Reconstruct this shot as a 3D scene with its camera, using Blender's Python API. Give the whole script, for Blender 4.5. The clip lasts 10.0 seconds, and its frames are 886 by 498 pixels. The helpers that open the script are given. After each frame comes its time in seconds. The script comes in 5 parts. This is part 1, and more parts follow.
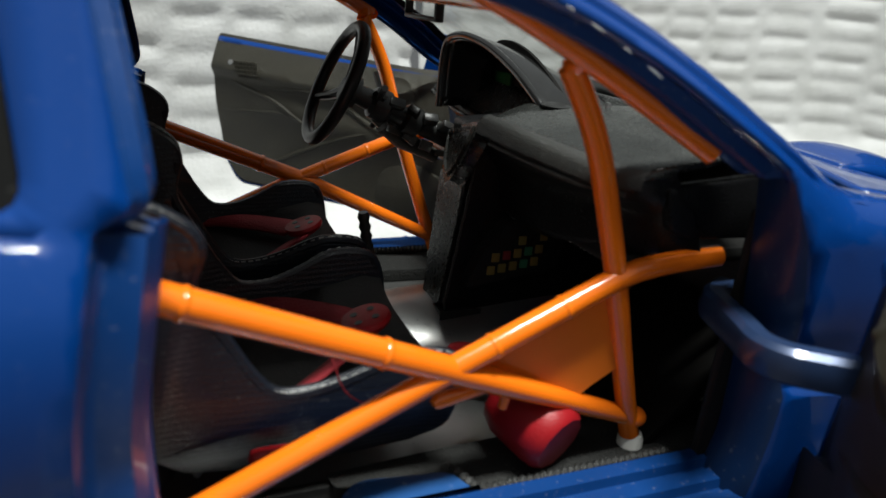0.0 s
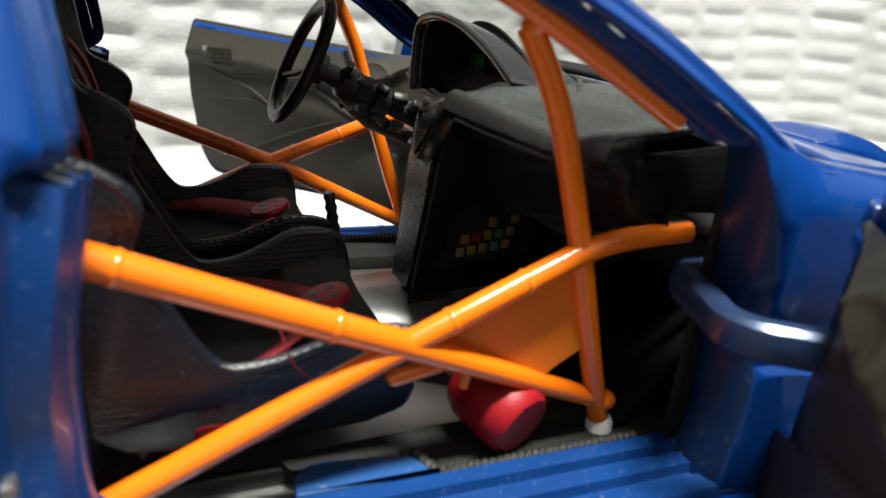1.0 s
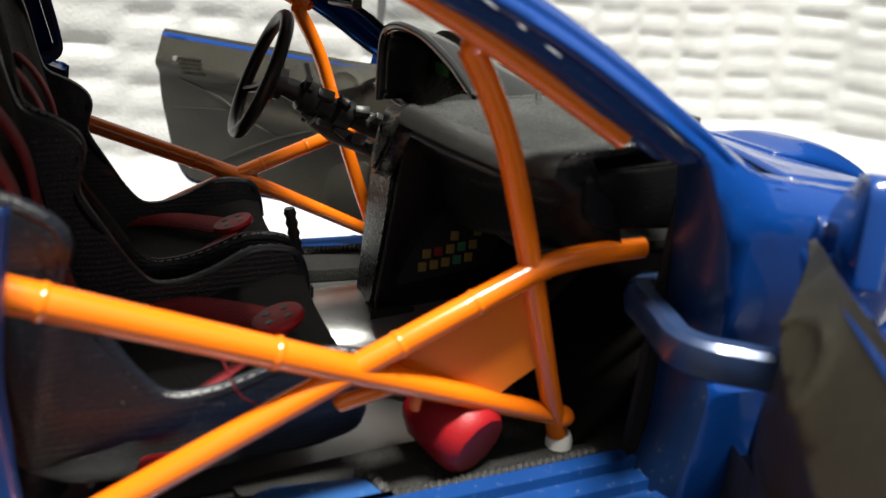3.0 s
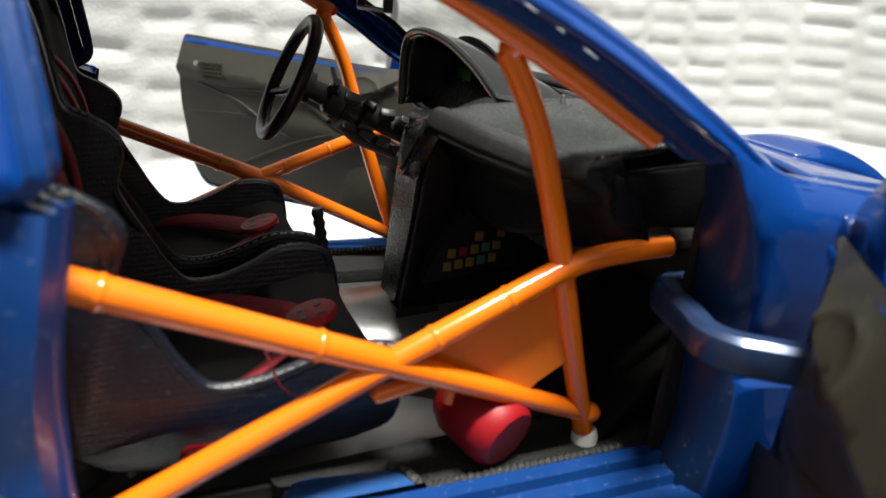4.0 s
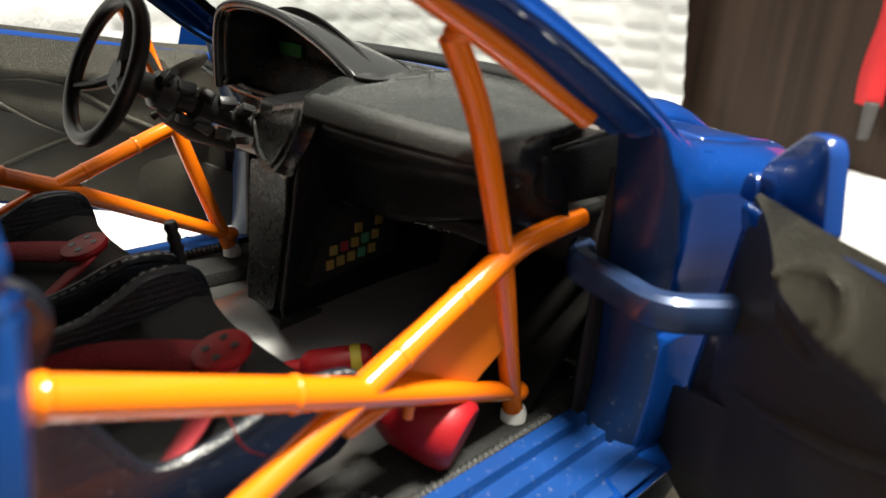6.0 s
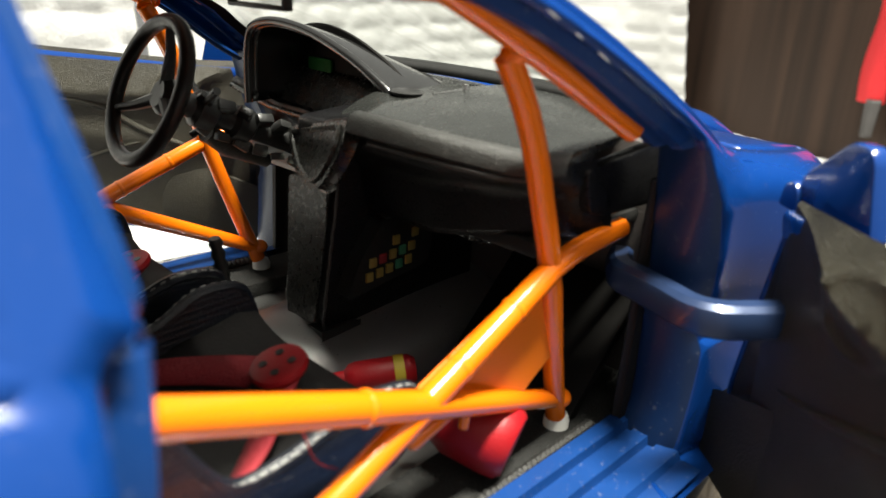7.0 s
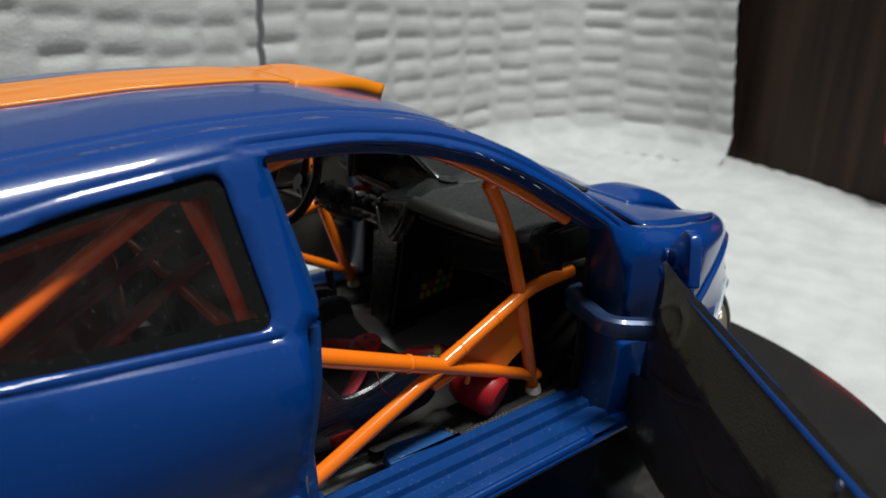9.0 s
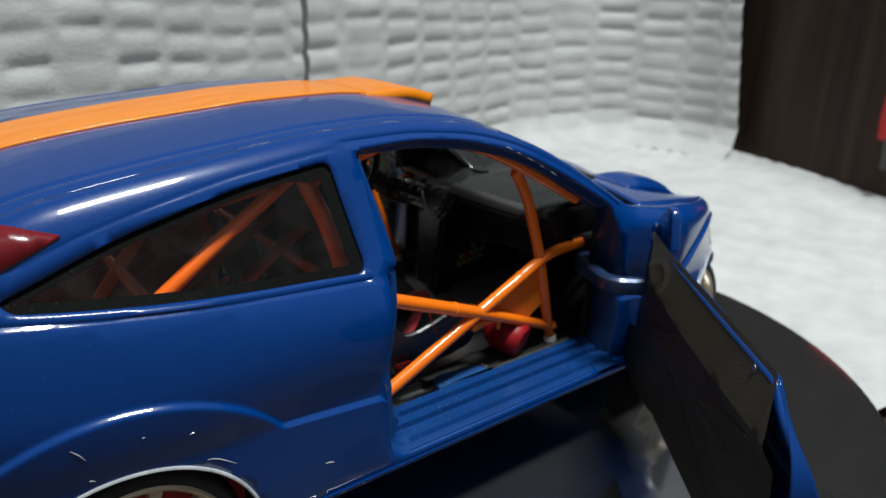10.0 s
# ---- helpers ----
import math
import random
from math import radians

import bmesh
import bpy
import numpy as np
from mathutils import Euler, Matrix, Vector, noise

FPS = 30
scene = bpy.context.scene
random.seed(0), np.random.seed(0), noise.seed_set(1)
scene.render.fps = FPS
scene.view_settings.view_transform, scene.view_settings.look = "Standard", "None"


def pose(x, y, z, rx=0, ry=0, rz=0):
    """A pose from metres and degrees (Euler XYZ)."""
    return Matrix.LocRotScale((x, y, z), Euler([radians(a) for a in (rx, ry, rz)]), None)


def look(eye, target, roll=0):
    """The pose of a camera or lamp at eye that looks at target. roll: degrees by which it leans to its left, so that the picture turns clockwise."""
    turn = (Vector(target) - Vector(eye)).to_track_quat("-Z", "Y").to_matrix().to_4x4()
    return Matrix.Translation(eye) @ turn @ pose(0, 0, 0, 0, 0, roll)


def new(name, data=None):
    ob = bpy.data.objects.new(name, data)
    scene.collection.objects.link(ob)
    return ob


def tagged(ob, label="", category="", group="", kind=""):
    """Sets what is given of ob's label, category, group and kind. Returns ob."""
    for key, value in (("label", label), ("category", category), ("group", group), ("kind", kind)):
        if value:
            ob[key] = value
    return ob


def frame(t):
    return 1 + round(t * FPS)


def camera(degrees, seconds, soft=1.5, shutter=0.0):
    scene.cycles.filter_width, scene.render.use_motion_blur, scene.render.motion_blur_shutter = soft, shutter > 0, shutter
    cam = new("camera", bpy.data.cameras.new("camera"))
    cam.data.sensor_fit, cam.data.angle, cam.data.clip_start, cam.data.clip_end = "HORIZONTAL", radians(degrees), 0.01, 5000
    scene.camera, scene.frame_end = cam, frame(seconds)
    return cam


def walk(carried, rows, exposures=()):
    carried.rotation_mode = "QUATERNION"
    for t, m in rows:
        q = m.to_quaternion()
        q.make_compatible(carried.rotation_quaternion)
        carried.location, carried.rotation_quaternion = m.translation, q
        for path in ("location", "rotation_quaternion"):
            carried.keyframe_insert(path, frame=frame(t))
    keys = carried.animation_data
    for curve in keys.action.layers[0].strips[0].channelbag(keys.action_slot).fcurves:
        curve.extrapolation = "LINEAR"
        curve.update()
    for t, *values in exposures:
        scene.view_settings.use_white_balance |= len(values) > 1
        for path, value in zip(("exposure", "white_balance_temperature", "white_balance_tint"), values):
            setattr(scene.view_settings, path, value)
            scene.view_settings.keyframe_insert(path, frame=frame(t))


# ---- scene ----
from mathutils.geometry import delaunay_2d_cdt

cam = camera(62.45, 10.0)
cam.data.dof.use_dof, cam.data.dof.focus_distance, cam.data.dof.aperture_fstop = True, 0.108, 32.0
PATH = [
    (0, (-0.05116, -0.08978, 0.06917), (-0.00989, 0.00521, 0.03211), 4.77),
    (0.5, (-0.04860, -0.09007, 0.06591), (-0.00682, 0.00486, 0.02929), 4.97),
    (1, (-0.04726, -0.08966, 0.06565), (-0.00490, 0.00511, 0.02925), 5.16),
    (1.5, (-0.04572, -0.08993, 0.06582), (-0.00309, 0.00467, 0.02930), 5.05),
    (2, (-0.04344, -0.09005, 0.06636), (-0.00039, 0.00443, 0.03000), 4.69),
    (2.5, (-0.04245, -0.08991, 0.06703), (0.00046, 0.00455, 0.03047), 4.49),
    (3.8, (-0.04508, -0.09033, 0.06826), (-0.00205, 0.00424, 0.03213), 4.33),
    (4, (-0.04626, -0.09067, 0.06714), (-0.00354, 0.00427, 0.03163), 4.62),
    (4.5, (-0.05162, -0.09068, 0.06428), (0.00339, -0.00164, 0.03045), 4.93),
    (4.7, (-0.05599, -0.08804, 0.06492), (0.00871, -0.00597, 0.03059), 3.85),
    (5, (-0.05827, -0.08505, 0.06545), (0.01283, -0.00866, 0.03066), 3.52),
    (5.5, (-0.05709, -0.08193, 0.06720), (0.01529, -0.00762, 0.03059), 3.39),
    (6, (-0.05849, -0.07483, 0.06824), (0.01555, -0.00351, 0.02909), 3.84),
    (6.2, (-0.06227, -0.07271, 0.06814), (0.01254, -0.00232, 0.02877), 3.84),
    (7.3, (-0.06364, -0.07194, 0.06980), (0.01076, -0.00063, 0.03134), 2.58),
    (7.5, (-0.06455, -0.07313, 0.06847), (0.01114, -0.00272, 0.03087), 3.86),
    (8, (-0.06860, -0.08293, 0.07200), (0.00508, -0.01007, 0.03507), 3.75),
    (8.2, (-0.07433, -0.09170, 0.07498), (-0.00398, -0.01584, 0.03763), 3.34),
    (8.3, (-0.07773, -0.09506, 0.07751), (-0.00879, -0.01809, 0.03979), 3.19),
    (8.5, (-0.08471, -0.09950, 0.08297), (-0.01641, -0.02227, 0.04464), 3.33),
    (8.8, (-0.08872, -0.10842, 0.08874), (-0.02186, -0.02929, 0.05173), 2.38),
    (9, (-0.09073, -0.11352, 0.09207), (-0.02492, -0.03365, 0.05478), 1.89),
    (9.3, (-0.10320, -0.11610, 0.09153), (-0.03768, -0.03608, 0.05407), 1.42),
    (9.5, (-0.10819, -0.11393, 0.09653), (-0.04493, -0.03381, 0.05556), 1.98),
    (9.8, (-0.11328, -0.12526, 0.09658), (-0.04917, -0.04524, 0.05674), 2.09),
    (10, (-0.11502, -0.13654, 0.09925), (-0.05128, -0.05540, 0.06111), 1.45),
]
walk(cam, [(t, look(eye, target, roll)) for t, eye, target, roll in PATH],
     [(0.0, 0.5, 6600, 7), (0.5, 1.0, 6650, 6), (1.0, 1.1, 6900, 8), (2.5, 1.2, 7100, 10), (4.0, 1.1, 6900, 10), (4.5, 1.25, 6900, 10), (5.5, 1.5, 7250, 9), (6.2, 1.62, 7300, 9),
      (7.5, 1.7, 7350, 8), (8.0, 1.25, 6900, 9), (8.5, 0.57, 6600, 8), (9.0, -0.1, 6500, 8), (10.0, 0.0, 6350, 7)])

# ---- light ----
K = 1 / 18          # the car is a 1:18 model: its parts are written in full-size metres and laid out at this scale
world = bpy.data.worlds.new("room_light")
scene.world = world
world.use_nodes = True
wn, wl = world.node_tree.nodes, world.node_tree.links
# a dim room: a pale ceiling, darker walls and floor
w_co, w_xyz, w_ramp = wn.new("ShaderNodeTexCoord"), wn.new("ShaderNodeSeparateXYZ"), wn.new("ShaderNodeMapRange")
w_ramp.interpolation_type = "SMOOTHSTEP"
w_ramp.inputs[1].default_value, w_ramp.inputs[2].default_value = -0.15, 0.75
w_ramp.inputs[3].default_value, w_ramp.inputs[4].default_value = 0.095, 0.235
wl.new(w_co.outputs["Generated"], w_xyz.inputs[0])
wl.new(w_xyz.outputs["Z"], w_ramp.inputs[0])
wl.new(w_ramp.outputs[0], wn["Background"].inputs[1])
wn["Background"].inputs[0].default_value = (0.92, 0.96, 1.0, 1)


def area_lamp(name, eye, target, sx, sy, watts, colour):
    data = bpy.data.lights.new(name, "AREA")
    data.shape, data.size, data.size_y, data.energy, data.color = "RECTANGLE", sx, sy, watts, colour
    ob = new(name, data)
    ob.matrix_world = look(eye, target)
    return ob


LAMP = (0.10, -0.36, 1.50)
area_lamp("ceiling_lamp_light", LAMP, (0.10, -0.3601, 0), 0.55, 0.18, 36.5, (0.97, 1.0, 0.985))

# ---- materials ----


def material(name):
    m = bpy.data.materials.new(name)
    m.use_nodes = True
    return m, m.node_tree.nodes, m.node_tree.links, m.node_tree.nodes["Principled BSDF"]


def surface(name, colour, rough=0.5, metal=0.0, coat=0.0, vary=0.15, scale=400.0, grain=0.0, grain_scale=3000.0,
            rough_vary=0.1, specular=0.5, dust=0.0, lines=0.0):
    """A painted, moulded or woven surface: colour patches, fine relief, uneven gloss, a thin dust."""
    m, n, l, b = material(name)
    co = n.new("ShaderNodeTexCoord")
    big = n.new("ShaderNodeTexNoise")
    big.inputs["Scale"].default_value, big.inputs["Detail"].default_value = scale * 0.25, 4
    fine = n.new("ShaderNodeTexNoise")
    fine.inputs["Scale"].default_value, fine.inputs["Detail"].default_value = grain_scale, 3
    l.new(co.outputs["Object"], big.inputs["Vector"])
    l.new(co.outputs["Object"], fine.inputs["Vector"])
    ramp = n.new("ShaderNodeMapRange")
    ramp.inputs[3].default_value, ramp.inputs[4].default_value = 1 - vary, 1 + vary
    l.new(big.outputs["Fac"], ramp.inputs[0])
    mix = n.new("ShaderNodeMix")
    mix.data_type, mix.blend_type = "RGBA", "MULTIPLY"
    mix.inputs["Factor"].default_value = 1
    mix.inputs["A"].default_value = (*colour, 1)
    l.new(ramp.outputs[0], mix.inputs["B"])
    out = mix.outputs["Result"]
    if dust:
        specks = n.new("ShaderNodeTexNoise")
        specks.inputs["Scale"].default_value, specks.inputs["Detail"].default_value = grain_scale * 0.5, 6
        l.new(co.outputs["Object"], specks.inputs["Vector"])
        cut = n.new("ShaderNodeMapRange")
        cut.inputs[1].default_value, cut.inputs[2].default_value, cut.inputs[4].default_value = 0.62, 0.8, dust
        l.new(specks.outputs["Fac"], cut.inputs[0])
        lay = n.new("ShaderNodeMix")
        lay.data_type = "RGBA"
        lay.inputs["B"].default_value = (0.55, 0.55, 0.52, 1)
        l.new(cut.outputs[0], lay.inputs["Factor"])
        l.new(out, lay.inputs["A"])
        out = lay.outputs["Result"]
    l.new(out, b.inputs["Base Color"])
    gloss = n.new("ShaderNodeMapRange")
    gloss.inputs[3].default_value, gloss.inputs[4].default_value = max(0.02, rough - rough_vary), min(1, rough + rough_vary)
    l.new(fine.outputs["Fac"], gloss.inputs[0])
    l.new(gloss.outputs[0], b.inputs["Roughness"])
    b.inputs["Metallic"].default_value = metal
    b.inputs["Specular IOR Level"].default_value = specular
    b.inputs["Coat Weight"].default_value = coat
    b.inputs["Coat Roughness"].default_value = 0.04
    if grain:
        bump = n.new("ShaderNodeBump")
        bump.inputs["Strength"].default_value, bump.inputs["Distance"].default_value = grain, 0.0003
        l.new(fine.outputs["Fac"], bump.inputs["Height"])
        if lines:
            weave, rib = n.new("ShaderNodeTexWave"), n.new("ShaderNodeBump")
            weave.bands_direction = "Z"
            weave.inputs["Scale"].default_value, weave.inputs["Distortion"].default_value, weave.inputs["Detail Scale"].default_value = lines / 11, 1.5, 0.6
            rib.inputs["Strength"].default_value, rib.inputs["Distance"].default_value = 0.12, 0.0002
            l.new(co.outputs["Object"], weave.inputs["Vector"])
            l.new(weave.outputs["Fac"], rib.inputs["Height"])
            l.new(rib.outputs[0], bump.inputs["Normal"])
        l.new(bump.outputs[0], b.inputs["Normal"])
    return m


BLUE = surface("blue_gloss_paint", (0.0009, 0.033, 0.172), 0.24, coat=0.65, specular=0.2, vary=0.06, scale=120, rough_vary=0.08, grain=0.035, grain_scale=2600, dust=0.02)
# front post blue: shade of its rear-facing side put into the colour, plus dust
BLUE_SHADED = surface("shaded_blue_post", (0.004, 0.022, 0.075), 0.38, coat=0.1, specular=0.4, vary=0.25, dust=0.14)
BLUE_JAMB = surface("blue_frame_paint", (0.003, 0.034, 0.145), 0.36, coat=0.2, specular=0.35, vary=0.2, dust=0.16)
PLATE = surface("dusty_blue_plate", (0.012, 0.060, 0.190), 0.5, specular=0.35, vary=0.3, dust=0.45, grain_scale=2200)
HINGE = surface("blue_grey_satin_metal", (0.020, 0.040, 0.10), 0.34, metal=0.25, coat=0.35, vary=0.2)
ORANGE = surface("orange_gloss_paint", (0.88, 0.175, 0.008), 0.22, coat=0.8, specular=0.35, vary=0.08, scale=300, rough_vary=0.08)
STRIPE = surface("orange_decal", (0.70, 0.20, 0.003), 0.42, coat=0.4, specular=0.2, vary=0.06, grain=0.1)
ORANGE_DULL = surface("orange_satin_paint", (0.82, 0.175, 0.005), 0.5, coat=0.15, vary=0.08)
BLACK = surface("black_plastic", (0.017, 0.017, 0.0165), 0.36, specular=0.45, vary=0.3, grain=0.1, dust=0.06)
DASH = surface("dusty_black_vinyl", (0.017, 0.018, 0.0168), 0.26, specular=0.6, vary=0.6, grain=0.16, grain_scale=2000, dust=0.06, rough_vary=0.07)
# blacker than the dash top: shade below its edge is put into the colour
DASH_FACE = surface("shaded_grained_black", (0.0055, 0.0055, 0.006), 0.30, specular=0.32, vary=0.5, grain=0.3, grain_scale=3500)
EDGE_GRAIN = surface("coarse_grained_vinyl", (0.028, 0.028, 0.026), 0.38, specular=0.5, vary=0.5, grain=0.6, grain_scale=5000, dust=0.25)
GLOSS_BLACK = surface("black_gloss_plastic", (0.012, 0.012, 0.012), 0.18, coat=0.25, specular=0.55, vary=0.3, dust=0.03)
# holds the shade under the binnacle hood and in the footwell as colour
DEEP_BLACK = surface("shaded_matt_black", (0.006, 0.0055, 0.005), 0.7, specular=0.10, vary=0.3)
CARPET = surface("black_flock_carpet", (0.026, 0.026, 0.025), 0.9, specular=0.15, vary=0.3, grain=1.0, grain_scale=2600, dust=0.06)
SEAT = surface("black_seat_cloth", (0.020, 0.019, 0.019), 0.75, specular=0.2, vary=0.25, grain=0.6, grain_scale=4000, dust=0.04)
SEAT_SHELL = surface("black_gloss_seat_shell", (0.0065, 0.0085, 0.0135), 0.32, coat=0.10, specular=0.40, vary=0.35, grain=0.35, grain_scale=4500, dust=0.14, lines=5200)
RED = surface("red_plastic", (0.27, 0.006, 0.010), 0.46, specular=0.3, vary=0.15, grain=0.15, dust=0.05)
RED_WEB = surface("red_belt_webbing", (0.27, 0.014, 0.022), 0.8, vary=0.2, grain=0.8, grain_scale=3500)
SILVER = surface("silver_grey_floor_paint", (0.46, 0.46, 0.45), 0.32, metal=0.85, vary=0.15, grain=0.1, dust=0.15)
WHITE = surface("white_plastic", (0.75, 0.74, 0.70), 0.4, vary=0.05)
CORD = surface("dusty_black_cord", (0.022, 0.022, 0.021), 0.5, specular=0.5, vary=0.5, grain=0.6, grain_scale=5000, dust=0.3)
STEEL = surface("worn_steel", (0.4, 0.4, 0.4), 0.3, metal=0.9, vary=0.2)
GREY_SCUFFED = surface("scuffed_grey_black_plastic", (0.055, 0.058, 0.052), 0.32, vary=0.7, scale=900, grain_scale=6000, grain=0.4, dust=0.25)
DOOR_CARD = surface("dark_olive_door_trim", (0.025, 0.0225, 0.0145), 0.43, specular=0.36, vary=0.45, scale=500, grain=0.7, grain_scale=5500, dust=0.10)
THREAD = surface("grey_thread", (0.26, 0.26, 0.25), 0.6, vary=0.4)
TOWER = surface("scratched_black_tower", (0.017, 0.017, 0.015), 0.28, vary=0.6, scale=1500, grain=0.12, grain_scale=1800, dust=0.04, rough_vary=0.08, specular=0.6)
MAROON = surface("dark_maroon_lining", (0.50, 0.050, 0.055), 0.6, specular=0.2, vary=0.4, grain=0.2)
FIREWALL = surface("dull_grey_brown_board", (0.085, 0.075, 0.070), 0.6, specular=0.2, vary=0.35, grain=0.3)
# kick panels: much darker than the firewall board
KICK = surface("near_black_lining", (0.014, 0.013, 0.013), 0.6, specular=0.25, vary=0.4, grain=0.3)
RUBBER = surface("black_tyre_rubber", (0.012, 0.012, 0.012), 0.7, vary=0.2, grain=0.3)
RIM = surface("champagne_wheel_paint", (0.62, 0.52, 0.38), 0.35, metal=0.5, coat=0.5, vary=0.05)
FRIT = surface("black_window_border", (0.005, 0.005, 0.005), 0.6, specular=0.06, vary=0.2, dust=0.05)
DISC = surface("black_mirror_acrylic", (0.32, 0.32, 0.33), 0.10, metal=0.95, specular=0.6, vary=0.2, rough_vary=0.04, dust=0.12, grain_scale=1800)
DISC_EDGE = surface("dark_brown_turntable_rim", (0.025, 0.014, 0.012), 0.35, vary=0.2)
TABLE = surface("table_top_wood", (0.035, 0.022, 0.014), 0.5, vary=0.2, scale=30)
GREY_PATCH = surface("plain_grey", (0.06, 0.056, 0.055), 0.7, vary=0.3)
RED_CLOTH = surface("red_cloth", (0.55, 0.010, 0.016), 0.7, vary=0.1, grain=0.4)


def glass(name, colour, gloss_rough=0.05, haze=0.06):
    """Thin clear plastic: tinted see-through, a Fresnel gloss, and smears of dust."""
    m, n, l, b = material(name)
    n.remove(b)
    clear, shine, mix = n.new("ShaderNodeBsdfTransparent"), n.new("ShaderNodeBsdfGlossy"), n.new("ShaderNodeMixShader")
    clear.inputs[0].default_value = (*colour, 1)
    shine.inputs["Roughness"].default_value = gloss_rough
    fr, power, gain = n.new("ShaderNodeLayerWeight"), n.new("ShaderNodeMath"), n.new("ShaderNodeMath")
    power.operation, gain.operation = "POWER", "MULTIPLY_ADD"
    power.inputs[1].default_value, gain.inputs[1].default_value, gain.inputs[2].default_value = 4.0, 0.6, 0.025
    l.new(fr.outputs["Facing"], power.inputs[0])
    l.new(power.outputs[0], gain.inputs[0])
    l.new(gain.outputs[0], mix.inputs[0])
    l.new(clear.outputs[0], mix.inputs[1])
    l.new(shine.outputs[0], mix.inputs[2])
    film, lay = n.new("ShaderNodeBsdfDiffuse"), n.new("ShaderNodeMixShader")
    film.inputs[0].default_value = (0.5, 0.49, 0.46, 1)
    co, dirt, cut = n.new("ShaderNodeTexCoord"), n.new("ShaderNodeTexNoise"), n.new("ShaderNodeMapRange")
    dirt.inputs["Scale"].default_value, dirt.inputs["Detail"].default_value, dirt.inputs["Distortion"].default_value = 260, 8, 0.8
    cut.inputs[1].default_value, cut.inputs[2].default_value, cut.inputs[3].default_value, cut.inputs[4].default_value = 0.45, 0.85, haze * 0.25, haze * 2.2
    l.new(co.outputs["Object"], dirt.inputs["Vector"])
    l.new(dirt.outputs["Fac"], cut.inputs[0])
    specks, pick, most = n.new("ShaderNodeTexNoise"), n.new("ShaderNodeMapRange"), n.new("ShaderNodeMath")
    specks.inputs["Scale"].default_value, specks.inputs["Detail"].default_value = 4200, 2
    pick.inputs[1].default_value, pick.inputs[2].default_value, pick.inputs[4].default_value = 0.70, 0.78, 0.35
    most.operation = "MAXIMUM"
    l.new(co.outputs["Object"], specks.inputs["Vector"])
    l.new(specks.outputs["Fac"], pick.inputs[0])
    l.new(cut.outputs[0], most.inputs[0])
    l.new(pick.outputs[0], most.inputs[1])
    l.new(most.outputs[0], lay.inputs[0])
    l.new(mix.outputs[0], lay.inputs[1])
    l.new(film.outputs[0], lay.inputs[2])
    l.new(lay.outputs[0], n["Material Output"].inputs["Surface"])
    return m


SMOKED = glass("smoked_window_plastic", (0.92, 0.76, 0.74), 0.06, 0.012)
CLEAR = glass("clear_windscreen_plastic", (0.82, 0.84, 0.83), 0.05, 0.16)
LAMP_RED = surface("red_lens", (0.13, 0.003, 0.007), 0.25, coat=0.4, vary=0.3)
LAMP_CLEAR = surface("clear_headlamp_lens", (0.25, 0.28, 0.32), 0.1, metal=0.3, coat=1.0, vary=0.3)


def wood_material():
    m, n, l, b = material("dark_brown_laminate")
    co, mp, no = n.new("ShaderNodeTexCoord"), n.new("ShaderNodeMapping"), n.new("ShaderNodeTexNoise")
    mp.inputs["Scale"].default_value = (60, 60, 2.2)
    no.inputs["Scale"].default_value, no.inputs["Detail"].default_value, no.inputs["Distortion"].default_value = 1.6, 6, 0.6
    ramp = n.new("ShaderNodeValToRGB")
    ramp.color_ramp.elements[0].position, ramp.color_ramp.elements[0].color = 0.3, (0.015, 0.0092, 0.0066, 1)
    ramp.color_ramp.elements[1].position, ramp.color_ramp.elements[1].color = 0.75, (0.046, 0.0265, 0.018, 1)
    l.new(co.outputs["Object"], mp.inputs["Vector"])
    l.new(mp.outputs[0], no.inputs["Vector"])
    l.new(no.outputs["Fac"], ramp.inputs[0])
    l.new(ramp.outputs[0], b.inputs["Base Color"])
    b.inputs["Roughness"].default_value = 0.45
    b.inputs["Specular IOR Level"].default_value = 0.15
    bump = n.new("ShaderNodeBump")
    bump.inputs["Strength"].default_value, bump.inputs["Distance"].default_value = 0.2, 0.001
    l.new(no.outputs["Fac"], bump.inputs["Height"])
    l.new(bump.outputs[0], b.inputs["Normal"])
    return m


WOOD = wood_material()


def fabric_material():
    m, n, l, b = material("white_puckered_cotton")
    co, no, fine = n.new("ShaderNodeTexCoord"), n.new("ShaderNodeTexNoise"), n.new("ShaderNodeTexNoise")
    no.inputs["Scale"].default_value, no.inputs["Detail"].default_value = 60, 4
    fine.inputs["Scale"].default_value, fine.inputs["Detail"].default_value = 900, 3
    ramp = n.new("ShaderNodeValToRGB")
    ramp.color_ramp.elements[0].position, ramp.color_ramp.elements[0].color = 0.3, (0.42, 0.42, 0.41, 1)
    ramp.color_ramp.elements[1].position, ramp.color_ramp.elements[1].color = 0.65, (0.50, 0.50, 0.495, 1)
    l.new(co.outputs["Object"], no.inputs["Vector"])
    l.new(co.outputs["Object"], fine.inputs["Vector"])
    l.new(no.outputs["Fac"], ramp.inputs[0])
    l.new(ramp.outputs[0], b.inputs["Base Color"])
    b.inputs["Roughness"].default_value = 0.95
    b.inputs["Specular IOR Level"].default_value = 0.1
    bump = n.new("ShaderNodeBump")
    bump.inputs["Strength"].default_value, bump.inputs["Distance"].default_value = 0.5, 0.0006
    l.new(fine.outputs["Fac"], bump.inputs["Height"])
    l.new(bump.outputs[0], b.inputs["Normal"])
    return m


FABRIC = fabric_material()

# ---- mesh helpers ----


def empty(name, label, category, at=(0, 0, 0)):
    ob = new(name)
    ob.empty_display_size = 0.01
    ob.location = at
    return tagged(ob, label, category)


